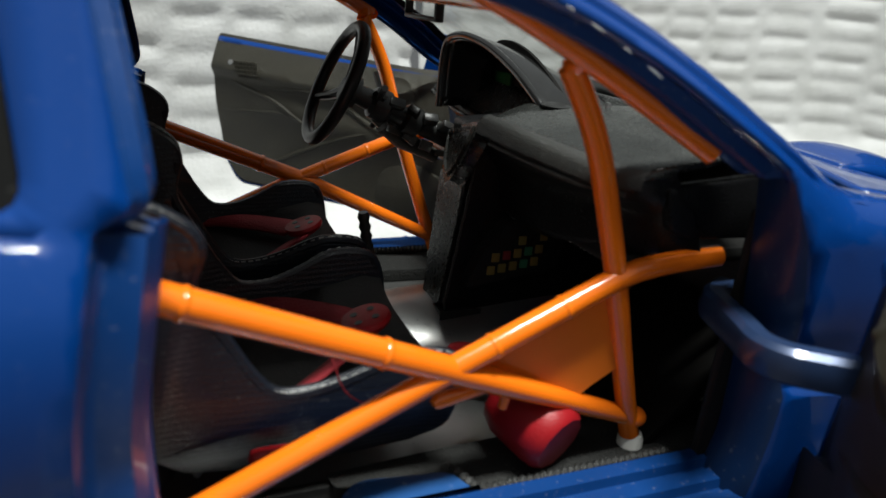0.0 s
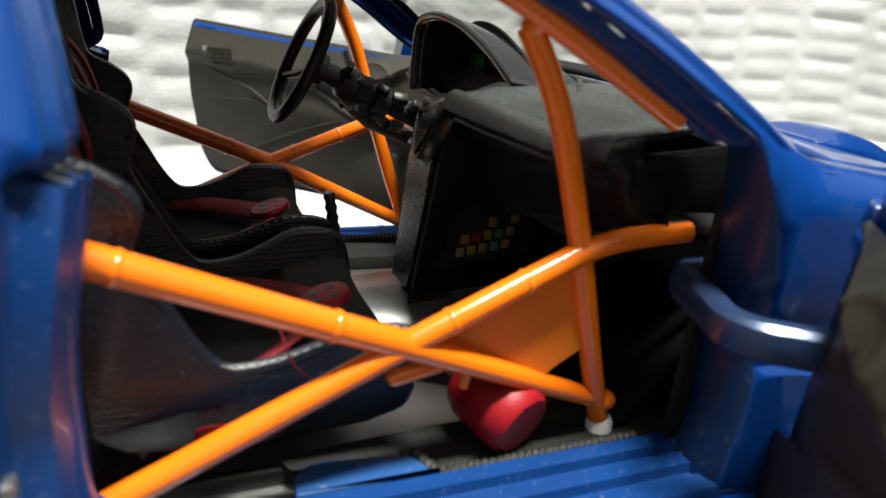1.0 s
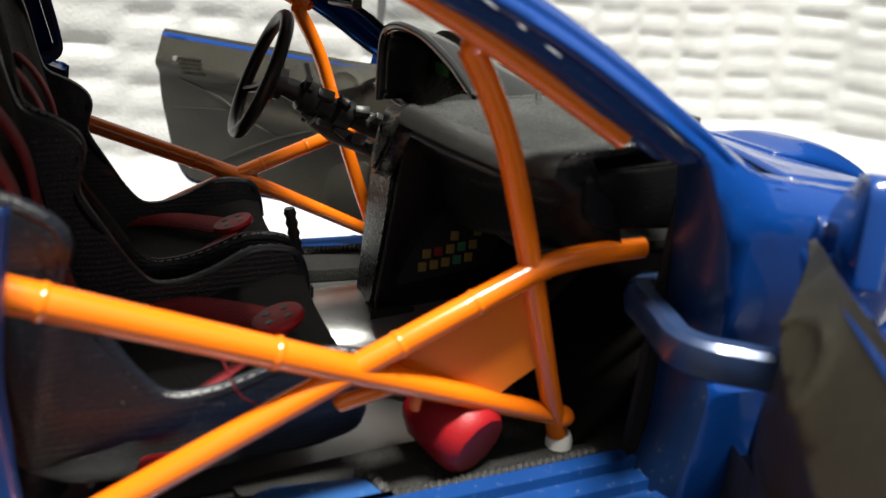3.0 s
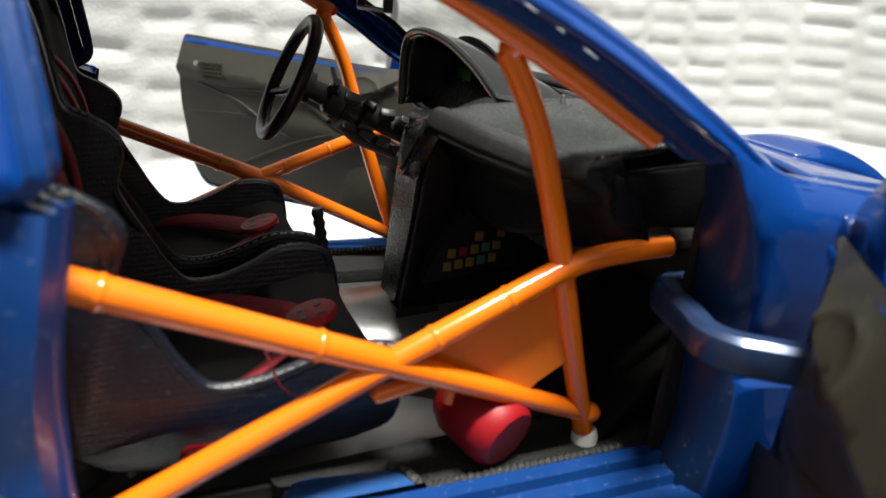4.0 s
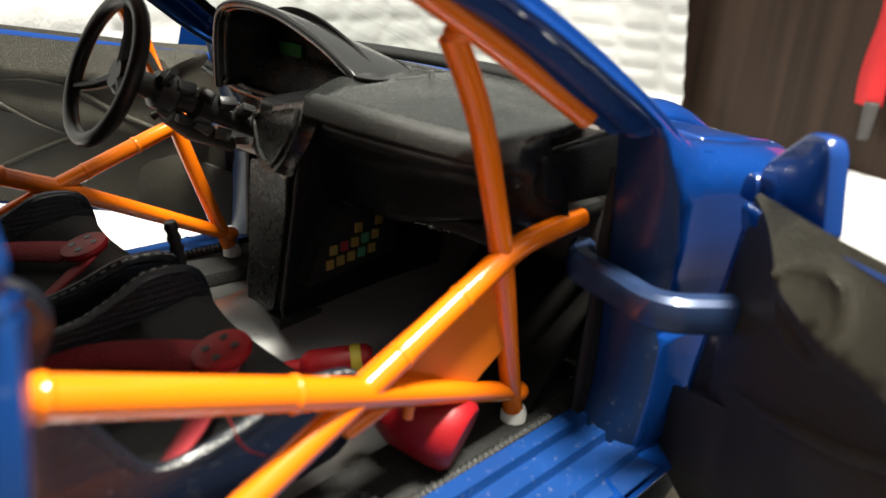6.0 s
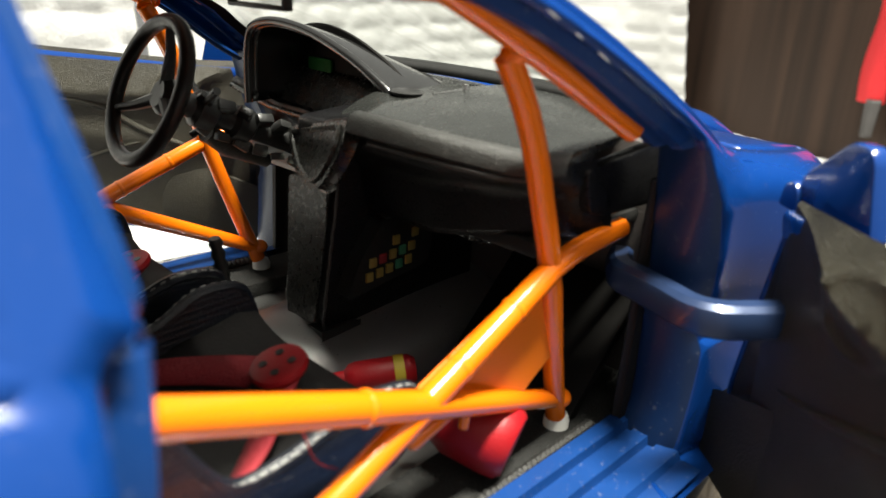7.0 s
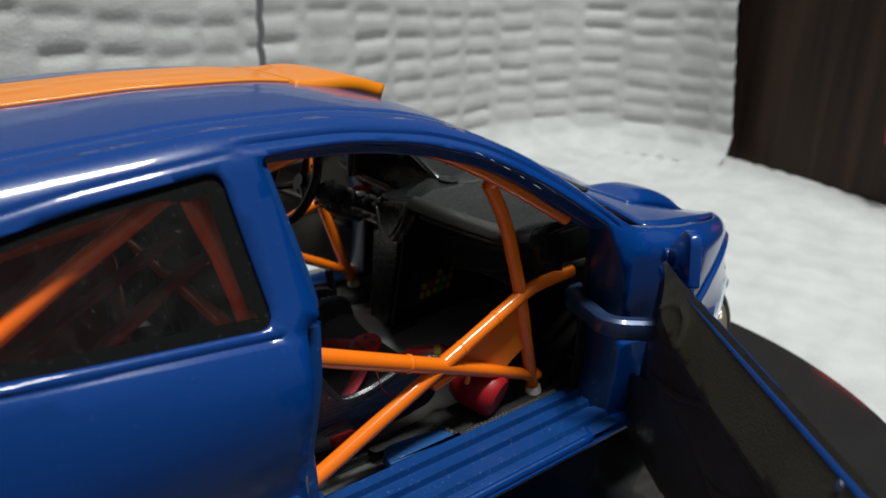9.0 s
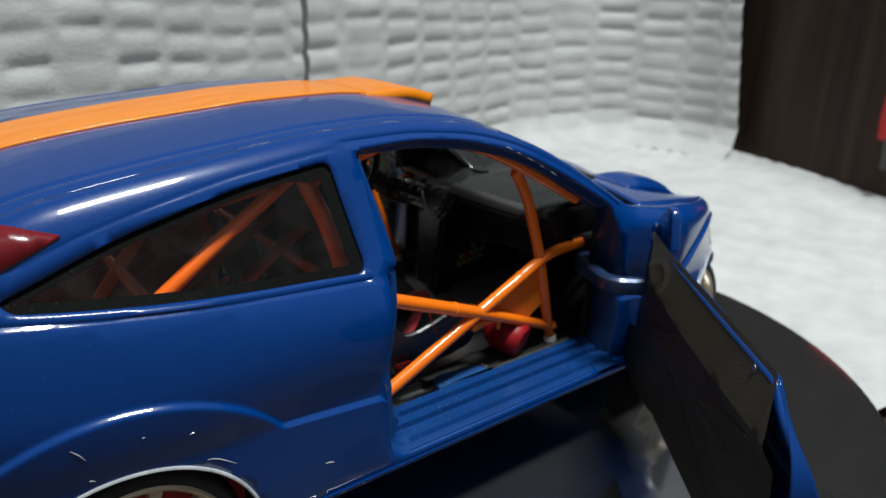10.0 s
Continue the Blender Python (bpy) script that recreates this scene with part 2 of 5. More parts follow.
def part(name, bm, mat, parent=None, label="", smooth=True, scale=K, merge=True):
    """Links a bmesh, written in full-size metres, as one mesh object under its thing."""
    if merge:
        bmesh.ops.remove_doubles(bm, verts=bm.verts, dist=1e-5)
    bmesh.ops.recalc_face_normals(bm, faces=bm.faces)
    bmesh.ops.scale(bm, vec=(scale,) * 3, verts=bm.verts)
    me = bpy.data.meshes.new(name)
    bm.to_mesh(me)
    bm.free()
    me.materials.append(mat)
    if smooth:
        me.shade_smooth()
        me.set_sharp_from_angle(angle=radians(38))
    ob = new(name, me)
    while parent and parent.parent and parent.parent.parent:
        parent = parent.parent
    if parent:
        ob.parent = parent
    if label:
        ob["label"] = label
    return ob


def poly_tube(bm, pts, r, seg=12, closed=False, cap=True):
    """A round tube along points; r may be one radius or one for each point."""
    pts = [Vector(p) for p in pts]
    rad = r if isinstance(r, (list, tuple)) else [r] * len(pts)
    rings, up = [], None
    for i, p in enumerate(pts):
        a = pts[i - 1] if (i or closed) else p
        b = pts[(i + 1) % len(pts)] if (i < len(pts) - 1 or closed) else p
        d = (b - a).normalized()
        if up is None:
            up = Vector((0, 0, 1)) if abs(d.z) < 0.9 else Vector((0, 1, 0))
        u = (up - d * up.dot(d)).normalized()
        v = d.cross(u)
        up = u
        rings.append([bm.verts.new(p + (u * math.cos(2 * math.pi * k / seg) + v * math.sin(2 * math.pi * k / seg)) * rad[i]) for k in range(seg)])
    n = len(rings)
    for i in range(n if closed else n - 1):
        a, b = rings[i], rings[(i + 1) % n]
        for k in range(seg):
            bm.faces.new((a[k], a[(k + 1) % seg], b[(k + 1) % seg], b[k]))
    if cap and not closed:
        bm.faces.new(rings[0][::-1])
        bm.faces.new(rings[-1])


def smooth_path(pts, n=6):
    """Catmull-Rom points through a few corners."""
    p = [Vector(q) for q in pts]
    p = [2 * p[0] - p[1]] + p + [2 * p[-1] - p[-2]]
    out = []
    for i in range(1, len(p) - 2):
        for k in range(n):
            t = k / n
            a, b, c, d = p[i - 1], p[i], p[i + 1], p[i + 2]
            out.append(0.5 * (2 * b + (c - a) * t + (2 * a - 5 * b + 4 * c - d) * t * t + (3 * b - a - 3 * c + d) * t ** 3))
    out.append(p[-2])
    return out


def box(bm, lo, hi, bevel=0.0, m=None):
    c = [(a + b) / 2 for a, b in zip(lo, hi)]
    s = [abs(b - a) for a, b in zip(lo, hi)]
    made = bmesh.ops.create_cube(bm, size=1.0, matrix=Matrix.Translation(c) @ Matrix.Diagonal((*s, 1)))["verts"]
    if bevel:
        edges = list({e for v in made for e in v.link_edges})
        got = bmesh.ops.bevel(bm, geom=edges, offset=bevel, segments=2, affect="EDGES", profile=0.5)
        made = list({v for f in got["faces"] for v in f.verts} | {v for v in made if v.is_valid})
    if m is not None:
        bmesh.ops.transform(bm, matrix=m, verts=made)
    return made


def prism(bm, outline, place, thick, bevel=0.0):
    """Extrudes a flat outline. place(u, v, w) gives the point; w runs from 0 to thick."""
    lo = [bm.verts.new(place(u, v, 0)) for u, v in outline]
    hi = [bm.verts.new(place(u, v, thick)) for u, v in outline]
    n = len(outline)
    top, bottom = bm.faces.new(hi), bm.faces.new(lo[::-1])
    for i in range(n):
        bm.faces.new((lo[i], lo[(i + 1) % n], hi[(i + 1) % n], hi[i]))
    if bevel:
        bmesh.ops.recalc_face_normals(bm, faces=[top, bottom])
        bmesh.ops.bevel(bm, geom=list(top.edges) + list(bottom.edges), offset=bevel, segments=2, affect="EDGES", profile=0.5)


def grid(bm, nu, nv, place):
    rows = [[bm.verts.new(place(i / nu, j / nv)) for j in range(nv + 1)] for i in range(nu + 1)]
    for i in range(nu):
        for j in range(nv):
            bm.faces.new((rows[i][j], rows[i + 1][j], rows[i + 1][j + 1], rows[i][j + 1]))


def lathe(bm, profile, m, seg=32):
    """Turns (radius, height) points round the z axis of m."""
    rings = [[bm.verts.new(m @ Vector((r * math.cos(2 * math.pi * k / seg), r * math.sin(2 * math.pi * k / seg), h))) for k in range(seg)] for r, h in profile]
    for a, b in zip(rings, rings[1:]):
        for k in range(seg):
            bm.faces.new((a[k], a[(k + 1) % seg], b[(k + 1) % seg], b[k]))
    for ring, (r, _) in ((rings[0], profile[0]), (rings[-1], profile[-1])):
        if r > 1e-4:
            bm.faces.new(ring)


def inside(p, outline):
    x, y, c = p[0], p[1], False
    for (ax, ay), (bx, by) in zip(outline, outline[1:] + outline[:1]):
        if (ay > y) != (by > y) and x < (bx - ax) * (y - ay) / (by - ay) + ax:
            c = not c
    return c


def fine(outline, step=0.04, closed=True):
    out = []
    ends = outline[1:] + outline[:1] if closed else outline[1:]
    for a, b in zip(outline, ends):
        n = max(1, round(math.dist(a, b) / step))
        out += [(a[0] + (b[0] - a[0]) * k / n, a[1] + (b[1] - a[1]) * k / n) for k in range(n)]
    return out if closed else out + [outline[-1]]


def rounded(outline, r, n=5):
    """A flat outline with its corners rounded; r may be one radius or one for each corner."""
    out = []
    for i, p in enumerate(outline):
        a, b, c = Vector(outline[i - 1]), Vector(p), Vector(outline[(i + 1) % len(outline)])
        rr = r[i] if isinstance(r, (list, tuple)) else r
        d0, d1 = (a - b), (c - b)
        k = min(rr, d0.length * 0.45, d1.length * 0.45)
        s, e = b + d0.normalized() * k, b + d1.normalized() * k
        for j in range(n + 1):
            t = j / n
            q = s * (1 - t) ** 2 + b * 2 * t * (1 - t) + e * t * t
            out.append((q.x, q.y))
    return out


def cut_sheet(bm, outline, holes, place, step=0.05, lines=()):
    """A sheet with holes, filled with a fine mesh and laid on a curved surface by place(u, v).
    Edges run along the given lines, so that creases stay crisp."""
    rings = [fine(outline, step)] + [fine(h, step) for h in holes]
    pts, edges = [], []
    for ring in rings:
        k = len(pts)
        pts += ring
        edges += [(k + i, k + (i + 1) % len(ring)) for i in range(len(ring))]
    border = np.array(pts)

    def free(p, near):
        return inside(p, outline) and not any(inside(p, h) for h in holes) and np.min(np.hypot(border[:, 0] - p[0], border[:, 1] - p[1])) > near
    for line in lines:
        last = None
        for p in fine(line, step * 0.8, False):
            if free(p, 0.006):
                pts.append(p)
                if last is not None:
                    edges.append((last, len(pts) - 1))
                last = len(pts) - 1
            else:
                last = None
    border = np.array(pts)
    us, vs = [p[0] for p in outline], [p[1] for p in outline]
    for u in np.arange(min(us), max(us), step):
        for v in np.arange(min(vs), max(vs), step):
            if free((u, v), step * 0.5):
                pts.append((float(u), float(v)))
    got = delaunay_2d_cdt([Vector(p) for p in pts], edges, [], 0, 1e-6)
    verts = [bm.verts.new(place(p.x, p.y)) for p in got[0]]
    for f in got[2]:
        c = sum((got[0][i] for i in f), Vector((0, 0))) / len(f)
        if inside(c, outline) and not any(inside(c, h) for h in holes):
            bm.faces.new([verts[i] for i in f])


def thicken(ob, t):
    mod = ob.modifiers.new("thickness", "SOLIDIFY")
    mod.thickness, mod.offset = t * K, -1
    return ob


def lerp_table(x, table):
    for (ax, ay), (bx, by) in zip(table, table[1:]):
        if x <= bx:
            return ay + (by - ay) * max(0, (x - ax) / (bx - ax))
    return table[-1][1]


def smooth_table(x, table):
    """Like lerp_table, on a smooth curve through the points."""
    n = len(table)
    if x <= table[0][0]:
        return table[0][1]
    if x >= table[-1][0]:
        return table[-1][1]
    i = max(k for k in range(n - 1) if table[k][0] <= x)

    def slope(k):
        if k in (0, n - 1):
            j = min(k, n - 2)
            return (table[j + 1][1] - table[j][1]) / (table[j + 1][0] - table[j][0])
        a = (table[k][1] - table[k - 1][1]) / (table[k][0] - table[k - 1][0])
        b = (table[k + 1][1] - table[k][1]) / (table[k + 1][0] - table[k][0])
        return 0 if a * b <= 0 else 2 * a * b / (a + b)
    (ax, ay), (bx, by) = table[i], table[i + 1]
    h = bx - ax
    t = (x - ax) / h
    return ((2 * t ** 3 - 3 * t ** 2 + 1) * ay + (t ** 3 - 2 * t ** 2 + t) * h * slope(i)
            + (3 * t ** 2 - 2 * t ** 3) * by + (t ** 3 - t ** 2) * h * slope(i + 1))


def step01(a, b, x):
    t = min(1, max(0, (x - a) / (b - a)))
    return t * t * (3 - 2 * t)

# ---- setting ----


def table():
    bm = bmesh.new()
    box(bm, (-0.56, -0.42, -0.036), (0.50, 0.36, -0.0135), 0.004)
    tagged(part("table_top", bm, TABLE, scale=1), "dark brown wooden table top under the white cloth", "table", kind="structure")


table()
CLOTH_Z = -0.14


def pucker(u, v):
    """Relief of the quilted cotton: padded cells 0.50 by 0.20, wrinkled across."""
    cu, cv = u / 0.50, v / 0.20
    cv += 0.22 * noise.noise((cu * 0.7, cv * 0.35, 3.1)) + 0.50 * noise.noise((math.floor(cu) * 2.3, 0.5, 6.1))
    cu += 0.06 * noise.noise((cu * 0.4, cv * 0.8, 8.3))
    du, dv = abs(cu - math.floor(cu) - 0.5) * 2, abs(cv - math.floor(cv) - 0.5) * 2
    n = 0.5 + noise.noise((math.floor(cu) * 3.7, math.floor(cv + 0.5) * 5.1, 0.5))
    dash = step01(0.95, 0.62, du) * math.exp(-((1 - dv) / 0.42) ** 2) * (0.45 + 1.0 * max(0, n))
    wrinkle = noise.noise((u * 3.5, v * 13, 1.7)) * 0.13 + noise.noise((u * 8, v * 24, 4.7)) * 0.12
    seam = math.exp(-((1 - du) / 0.16) ** 2)
    return 0.07 - 0.021 * dash + 0.024 * wrinkle - 0.004 * seam


WALL_LINE = smooth_path([(-9, 2.1, 0), (-5, 2.5, 0), (-2, 2.75, 0), (0.55, 3.05, 0), (2.6, 3.75, 0), (4.2, 4.15, 0), (5.4, 3.9, 0), (5.98, 3.05, 0), (6.02, 2.17, 0)], 10)


def wall_point(s):
    """A point and the outward normal at the length s along the hung cloth's line."""
    for a, b in zip(WALL_LINE, WALL_LINE[1:]):
        d = (b - a).length
        if s <= d or b is WALL_LINE[-1]:
            t = (b - a).normalized()
            return a + t * s, Vector((t.y, -t.x, 0))
        s -= d


def hung_cloth(name, s0, s1, label):
    bm = bmesh.new()
    ns, nz, top = int((s1 - s0) / 0.03), 92, 2.6

    def place(a, b):
        s, z = s0 + (s1 - s0) * a, CLOTH_Z + top * b
        p, nrm = wall_point(max(s, 0.001))
        foot = max(0, 1 - b * top / 0.35)
        off = pucker(s * 1.45 if s < SEAM else s * 0.82 + 3.1, z) + 0.30 * foot ** 2
        lean = 0.13 * z if s > s1 - 0.8 and name.endswith("right") else 0
        return p + nrm * off + Vector((0, lean * step01(s1 - 0.8, s1, s), z))
    grid(bm, ns, nz, place)
    ob = part(name, bm, FABRIC, None, merge=False)
    return tagged(ob, label, "blanket")


LENGTH = sum((b - a).length for a, b in zip(WALL_LINE, WALL_LINE[1:]))
SEAM = 9.83
hung_cloth("hung_blanket", 0.0, SEAM - 0.03, "white puckered cotton blanket hung as a backdrop")
hung_cloth("hung_blanket_right", SEAM + 0.03, LENGTH, "white puckered cotton blanket hung beside its twin")
bpy.data.objects["hung_blanket_right"].name = "hung_blanket"


def laid_cloth():
    bm = bmesh.new()

    def place(a, b):
        x = -9 + 15.4 * a
        front = lerp_table(x, [(-9, -0.2), (-1.5, -0.5), (2.0, -1.45), (6.4, -1.45)])
        y = front + (4.6 - front) * b
        r = math.hypot(x - 0.1, y + 0.08)
        h = pucker(x * 0.94 + y * 0.34, y * 0.94 - x * 0.34) * 0.6 * step01(1.87, 2.1, r)
        swell = 0.06 * noise.noise((x * 0.6, y * 0.6, 9.2)) * step01(2.0, 3.0, r)
        return Vector((x, y, CLOTH_Z - 0.03 + h + swell))
    grid(bm, 420, 190, place)
    tagged(part("laid_blanket", bm, FABRIC, None, merge=False), "white puckered cotton blanket laid over the table", "blanket")


laid_cloth()


def cupboard_wall():
    """The dark laminate panel behind the cloth."""
    bm = bmesh.new()
    a, d = Vector((6.52, 3.4, 0)), Vector((-0.28, -1, 0)).normalized()
    nrm = Vector((d.y, -d.x, 0))
    prism(bm, [(0.0, -0.2), (10.4, -0.2), (10.4, 4.5), (0.0, 4.5)], lambda u, v, w: a + d * u - nrm * w + Vector((0, 0, v)), 0.36, 0.01)
    tagged(part("wood_panel", bm, WOOD, None, smooth=False), "dark brown wood-grain laminate panel standing upright", "panel", kind="structure")


cupboard_wall()


def red_garment():
    """Red strap with two hanging tails on the dark panel."""
    thing = empty("red_strap", "red cloth strap with two tails hanging on the dark panel", "strap")
    for y, z0, w in ((0.40, 0.43, 0.20), (0.10, 0.80, 0.30)):
        bm = bmesh.new()

        def place(a, b, y=y, z0=z0, w=w):
            z = z0 + (1.5 - z0) * b
            yy = y - 0.05 * b + w * (a - 0.5) * (1 + 0.5 * b) + 0.02 * math.sin(7 * b)
            return Vector((5.47 + 0.27 * yy + 0.03 * math.cos(6 * a), yy, z))
        grid(bm, 8, 24, place)
        ob = part("tail", bm, RED_CLOTH, thing)
        thicken(ob, 0.03)
    # narrow grey patch just below the first tail
    bm = bmesh.new()
    grid(bm, 6, 12, lambda a, b: Vector((5.53 + 0.02 * math.cos(6 * a), 0.37 + 0.10 * (a - 0.5) * (1 - 0.4 * b), 0.46 - 0.30 * b)))
    thicken(part("grey_patch", bm, GREY_PATCH, thing, "grey patch under the red tail"), 0.02)


red_garment()


def turntable():
    thing = empty("turntable", "round glossy black display turntable under the model car", "turntable")
    bm = bmesh.new()
    lathe(bm, [(0.0, 0.0), (1.74, 0.0), (1.785, -0.005), (1.80, -0.02), (1.80, -0.06), (0.0, -0.06)], Matrix.Translation((0.10, -0.08, 0)), 128)
    part("top_plate", bm, DISC, thing)
    bm = bmesh.new()
    lathe(bm, [(0.0, -0.062), (1.74, -0.062), (1.76, -0.09), (1.76, -0.17), (0.0, -0.17)], Matrix.Translation((0.10, -0.08, 0)), 96)
    part("base", bm, DISC_EDGE, thing, "dark brown turntable base")


turntable()

SCRATCH_AND_GLINT = surface("bright_scratch_and_glint", (0.55, 0.58, 0.62), 0.3, metal=0.2, vary=0.6, scale=1500, coat=0.3)

# ---- the model car: x runs to its nose, y to its left side, z up ----
car = empty("model_car", "blue and orange rally model car with open doors on a turntable", "model car")
FRONT_AXLE, REAR_AXLE, HUB_Z, ARCH = 0.80, -1.75, 0.30, 0.335

RAIL = [(-1.98, 1.245), (-1.80, 1.290), (-1.516, 1.326), (-1.25, 1.348), (-1.05, 1.362), (-0.80, 1.366), (-0.56, 1.345), (-0.37, 1.300), (-0.203, 1.228), (-0.06, 1.145), (0.07, 1.055), (0.20, 0.972)]
FENDER = [(0.20, 0.972), (0.32, 0.955), (0.50, 0.935), (0.80, 0.885), (1.05, 0.815), (1.22, 0.735), (1.33, 0.62), (1.37, 0.45)]


def top_z(x):
    if x < -1.98:
        return lerp_table(x, [(-2.2, 0.7), (-2.17, 0.92), (-2.1, 1.08), (-1.98, 1.245)])
    return smooth_table(x, RAIL + FENDER[1:])


def crease(x):
    return 0.611 - 0.085 * (max(-1.4, min(-1.0, x)) + 1.19)


def belt_groove(x):
    return smooth_table(x, [(-1.96, 1.058), (-1.46, 1.001), (-1.02, 0.966)])


def head_groove(x):
    return smooth_table(x, [(-1.96, 1.142), (-1.70, 1.226), (-1.38, 1.284), (-1.05, 1.318)])


def post_edge(z):
    """The rear edge of the front wing, along the door opening."""
    return smooth_table(z, [(0.345, 0.118), (0.50, 0.136), (0.62, 0.140), (0.74, 0.127), (0.87, 0.098), (1.0, 0.052)])


def half_width(x, z):
    """Half the body's width at a height z and a place x along the car."""
    belt = 0.955 + 0.09 * step01(-0.9, -2.0, x)
    low = smooth_table(z, [(0.28, 0.815), (0.36, 0.832), (0.50, 0.840), (0.62, 0.842), (0.72, 0.860), (0.80, 0.866), (0.88, 0.856), (belt, 0.815), (belt + 0.02, 0.802), (1.40, 0.802 - 0.5 * (1.38 - belt))])
    if x > 0.35:
        shoulder = step01(0.50, 0.75, z)
        low -= (1 - shoulder) * 0.95 * max(0, x - 0.60) ** 1.8 + shoulder * 0.55 * (x - 0.35) ** 1.7
    if x < -1.5:
        low -= 0.10 * ((-1.5 - x) / 0.7) ** 2
    if x > 0:
        low -= 0.066 * step01(0.34, 0.0, x - post_edge(z)) * step01(1.08, 0.82, z)
    keep = 1.0
    for ax in (FRONT_AXLE, REAR_AXLE):
        r = math.hypot(x - ax, z - HUB_Z)
        keep *= 1 - step01(0.522, 0.508, r)
    if x < 0.5:
        keep *= 1 - step01(crease(x) + 0.007, crease(x) - 0.007, z) * step01(-1.9, -1.8, x)
    low += 0.015 * (1 - keep) * step01(1.1, 0.9, z)
    if x < -1.02:
        low -= 0.007 * math.exp(-((z - belt_groove(x)) / 0.006) ** 2) + 0.003 * math.exp(-((z - head_groove(x)) / 0.006) ** 2)
    d = top_z(x) - z
    if -1.05 < x < 0.12:
        low -= 0.009 * math.exp(-((d - 0.034) / 0.006) ** 2) * step01(-1.05, -0.98, x)
    soft = 0.085 if x < 0.2 else 0.06
    if d < soft:
        t = 1 - max(0, d) / soft
        low -= 0.055 * (1 - math.sqrt(max(0, 1 - t * t)))
    return low


DOOR_HOLE = rounded([(-0.982, 1.307), (-0.76, 1.318), (-0.55, 1.296), (-0.33, 1.232), (-0.173, 1.156), (0.046, 1.012), (0.052, 1.0), (0.098, 0.87), (0.127, 0.74), (0.140, 0.62), (0.136, 0.50), (0.118, 0.345), (-0.985, 0.345), (-1.008, 0.52), (-1.012, 0.72), (-0.975, 0.972), (-0.934, 0.990)],
                    [0.03, 0.15, 0.15, 0.15, 0.15, 0.004, 0.004, 0.04, 0.04, 0.04, 0.05, 0.02, 0.13, 0.06, 0.1, 0.012, 0.012], 4)
QUARTER = rounded([(-1.070, 1.293), (-1.034, 0.990), (-1.46, 1.022), (-1.92, 1.078), (-1.945, 1.105), (-1.686, 1.196), (-1.36, 1.262)], [0.03, 0.04, 0.2, 0.02, 0.02, 0.1, 0.1], 4)


def arc(cx, cz, r, a0, a1, n=28):
    return [(cx + r * math.cos(radians(a0 + (a1 - a0) * k / n)), cz + r * math.sin(radians(a0 + (a1 - a0) * k / n))) for k in range(n + 1)]


SIDE = ([(-1.42, 0.322), (0.47, 0.322)] + arc(FRONT_AXLE, HUB_Z, ARCH, 180, 0) + [(1.22, 0.28), (1.35, 0.28)] + FENDER[::-1] + RAIL[::-1][1:]
        + [(-2.1, 1.08), (-2.17, 0.92), (-2.2, 0.7), (-2.18, 0.45), (-2.12, 0.28)] + arc(REAR_AXLE, HUB_Z, ARCH, 0, 180)[::-1])


def body_guides():
    """Lines that the side panel's mesh follows: flares, crease, belt, grooves and the rounding under the rail."""
    out = []
    for ax in (FRONT_AXLE, REAR_AXLE):
        out += [arc(ax, HUB_Z, r, 180, 0, 60) for r in (0.530, 0.522, 0.5185, 0.515, 0.5115, 0.508, 0.500)]
    xs = [-2.15 + 0.035 * k for k in range(100)]
    for off in (-0.014, -0.007, -0.0025, 0.0025, 0.007, 0.014):
        out.append([(x, crease(x) + off) for x in xs if x < 0.5])
    out.append([(x, 0.955 + 0.09 * step01(-0.9, -2.0, x)) for x in xs if x < 0.5])
    for off in (-0.009, -0.004, 0.0, 0.004, 0.009):
        out.append([(x, belt_groove(x) + off) for x in xs if x < -1.02])
        out.append([(x, head_groove(x) + off) for x in xs if -1.93 < x < -1.04])
    for d in (0.087, 0.070, 0.054, 0.044, 0.038, 0.034, 0.030, 0.024, 0.016, 0.010, 0.004):
        out.append([(x, top_z(x) - d) for x in xs if -1.95 < x < 1.25])
    return out


GUIDES = body_guides()
SILL_STEPS = [(0.0, 0.0), (0.002, 0.016), (0.003, 0.24), (0.017, 0.285), (0.018, 0.51), (0.010, 0.53), (0.010, 0.60), (0.027, 0.625), (0.028, 0.805), (0.019, 0.825), (0.019, 0.89), (0.036, 0.915), (0.037, 1.10)]


# six pale scratches, then five painted glints along the windscreen pillar
SCRATCHES_AND_GLINTS = [((-1.871, 0.762), (-1.854, 0.745), (-1.841, 0.724)), ((-1.608, 0.712), (-1.600, 0.715), (-1.594, 0.714)), ((-1.566, 0.611), (-1.537, 0.602), (-1.489, 0.566)),
             ((-1.841, 0.658), (-1.832, 0.656), (-1.824, 0.651)), ((-1.225, 0.450), (-1.210, 0.448), (-1.197, 0.442)), ((-1.718, 0.743), (-1.714, 0.745), (-1.711, 0.743)),
             ((-0.392, 1.256), (-0.380, 1.250), (-0.366, 1.243)), ((-0.350, 1.234), (-0.343, 1.231), (-0.337, 1.227)), ((-0.312, 1.213), (-0.300, 1.206), (-0.290, 1.200)),
             ((-0.262, 1.183), (-0.255, 1.179), (-0.249, 1.175)), ((-0.222, 1.158), (-0.210, 1.150), (-0.198, 1.142))]


def smooth_path_flat(a, c, e):
    return [(p.x, p.y) for p in smooth_path([(*a, 0), (*c, 0), (*e, 0)], 2)]


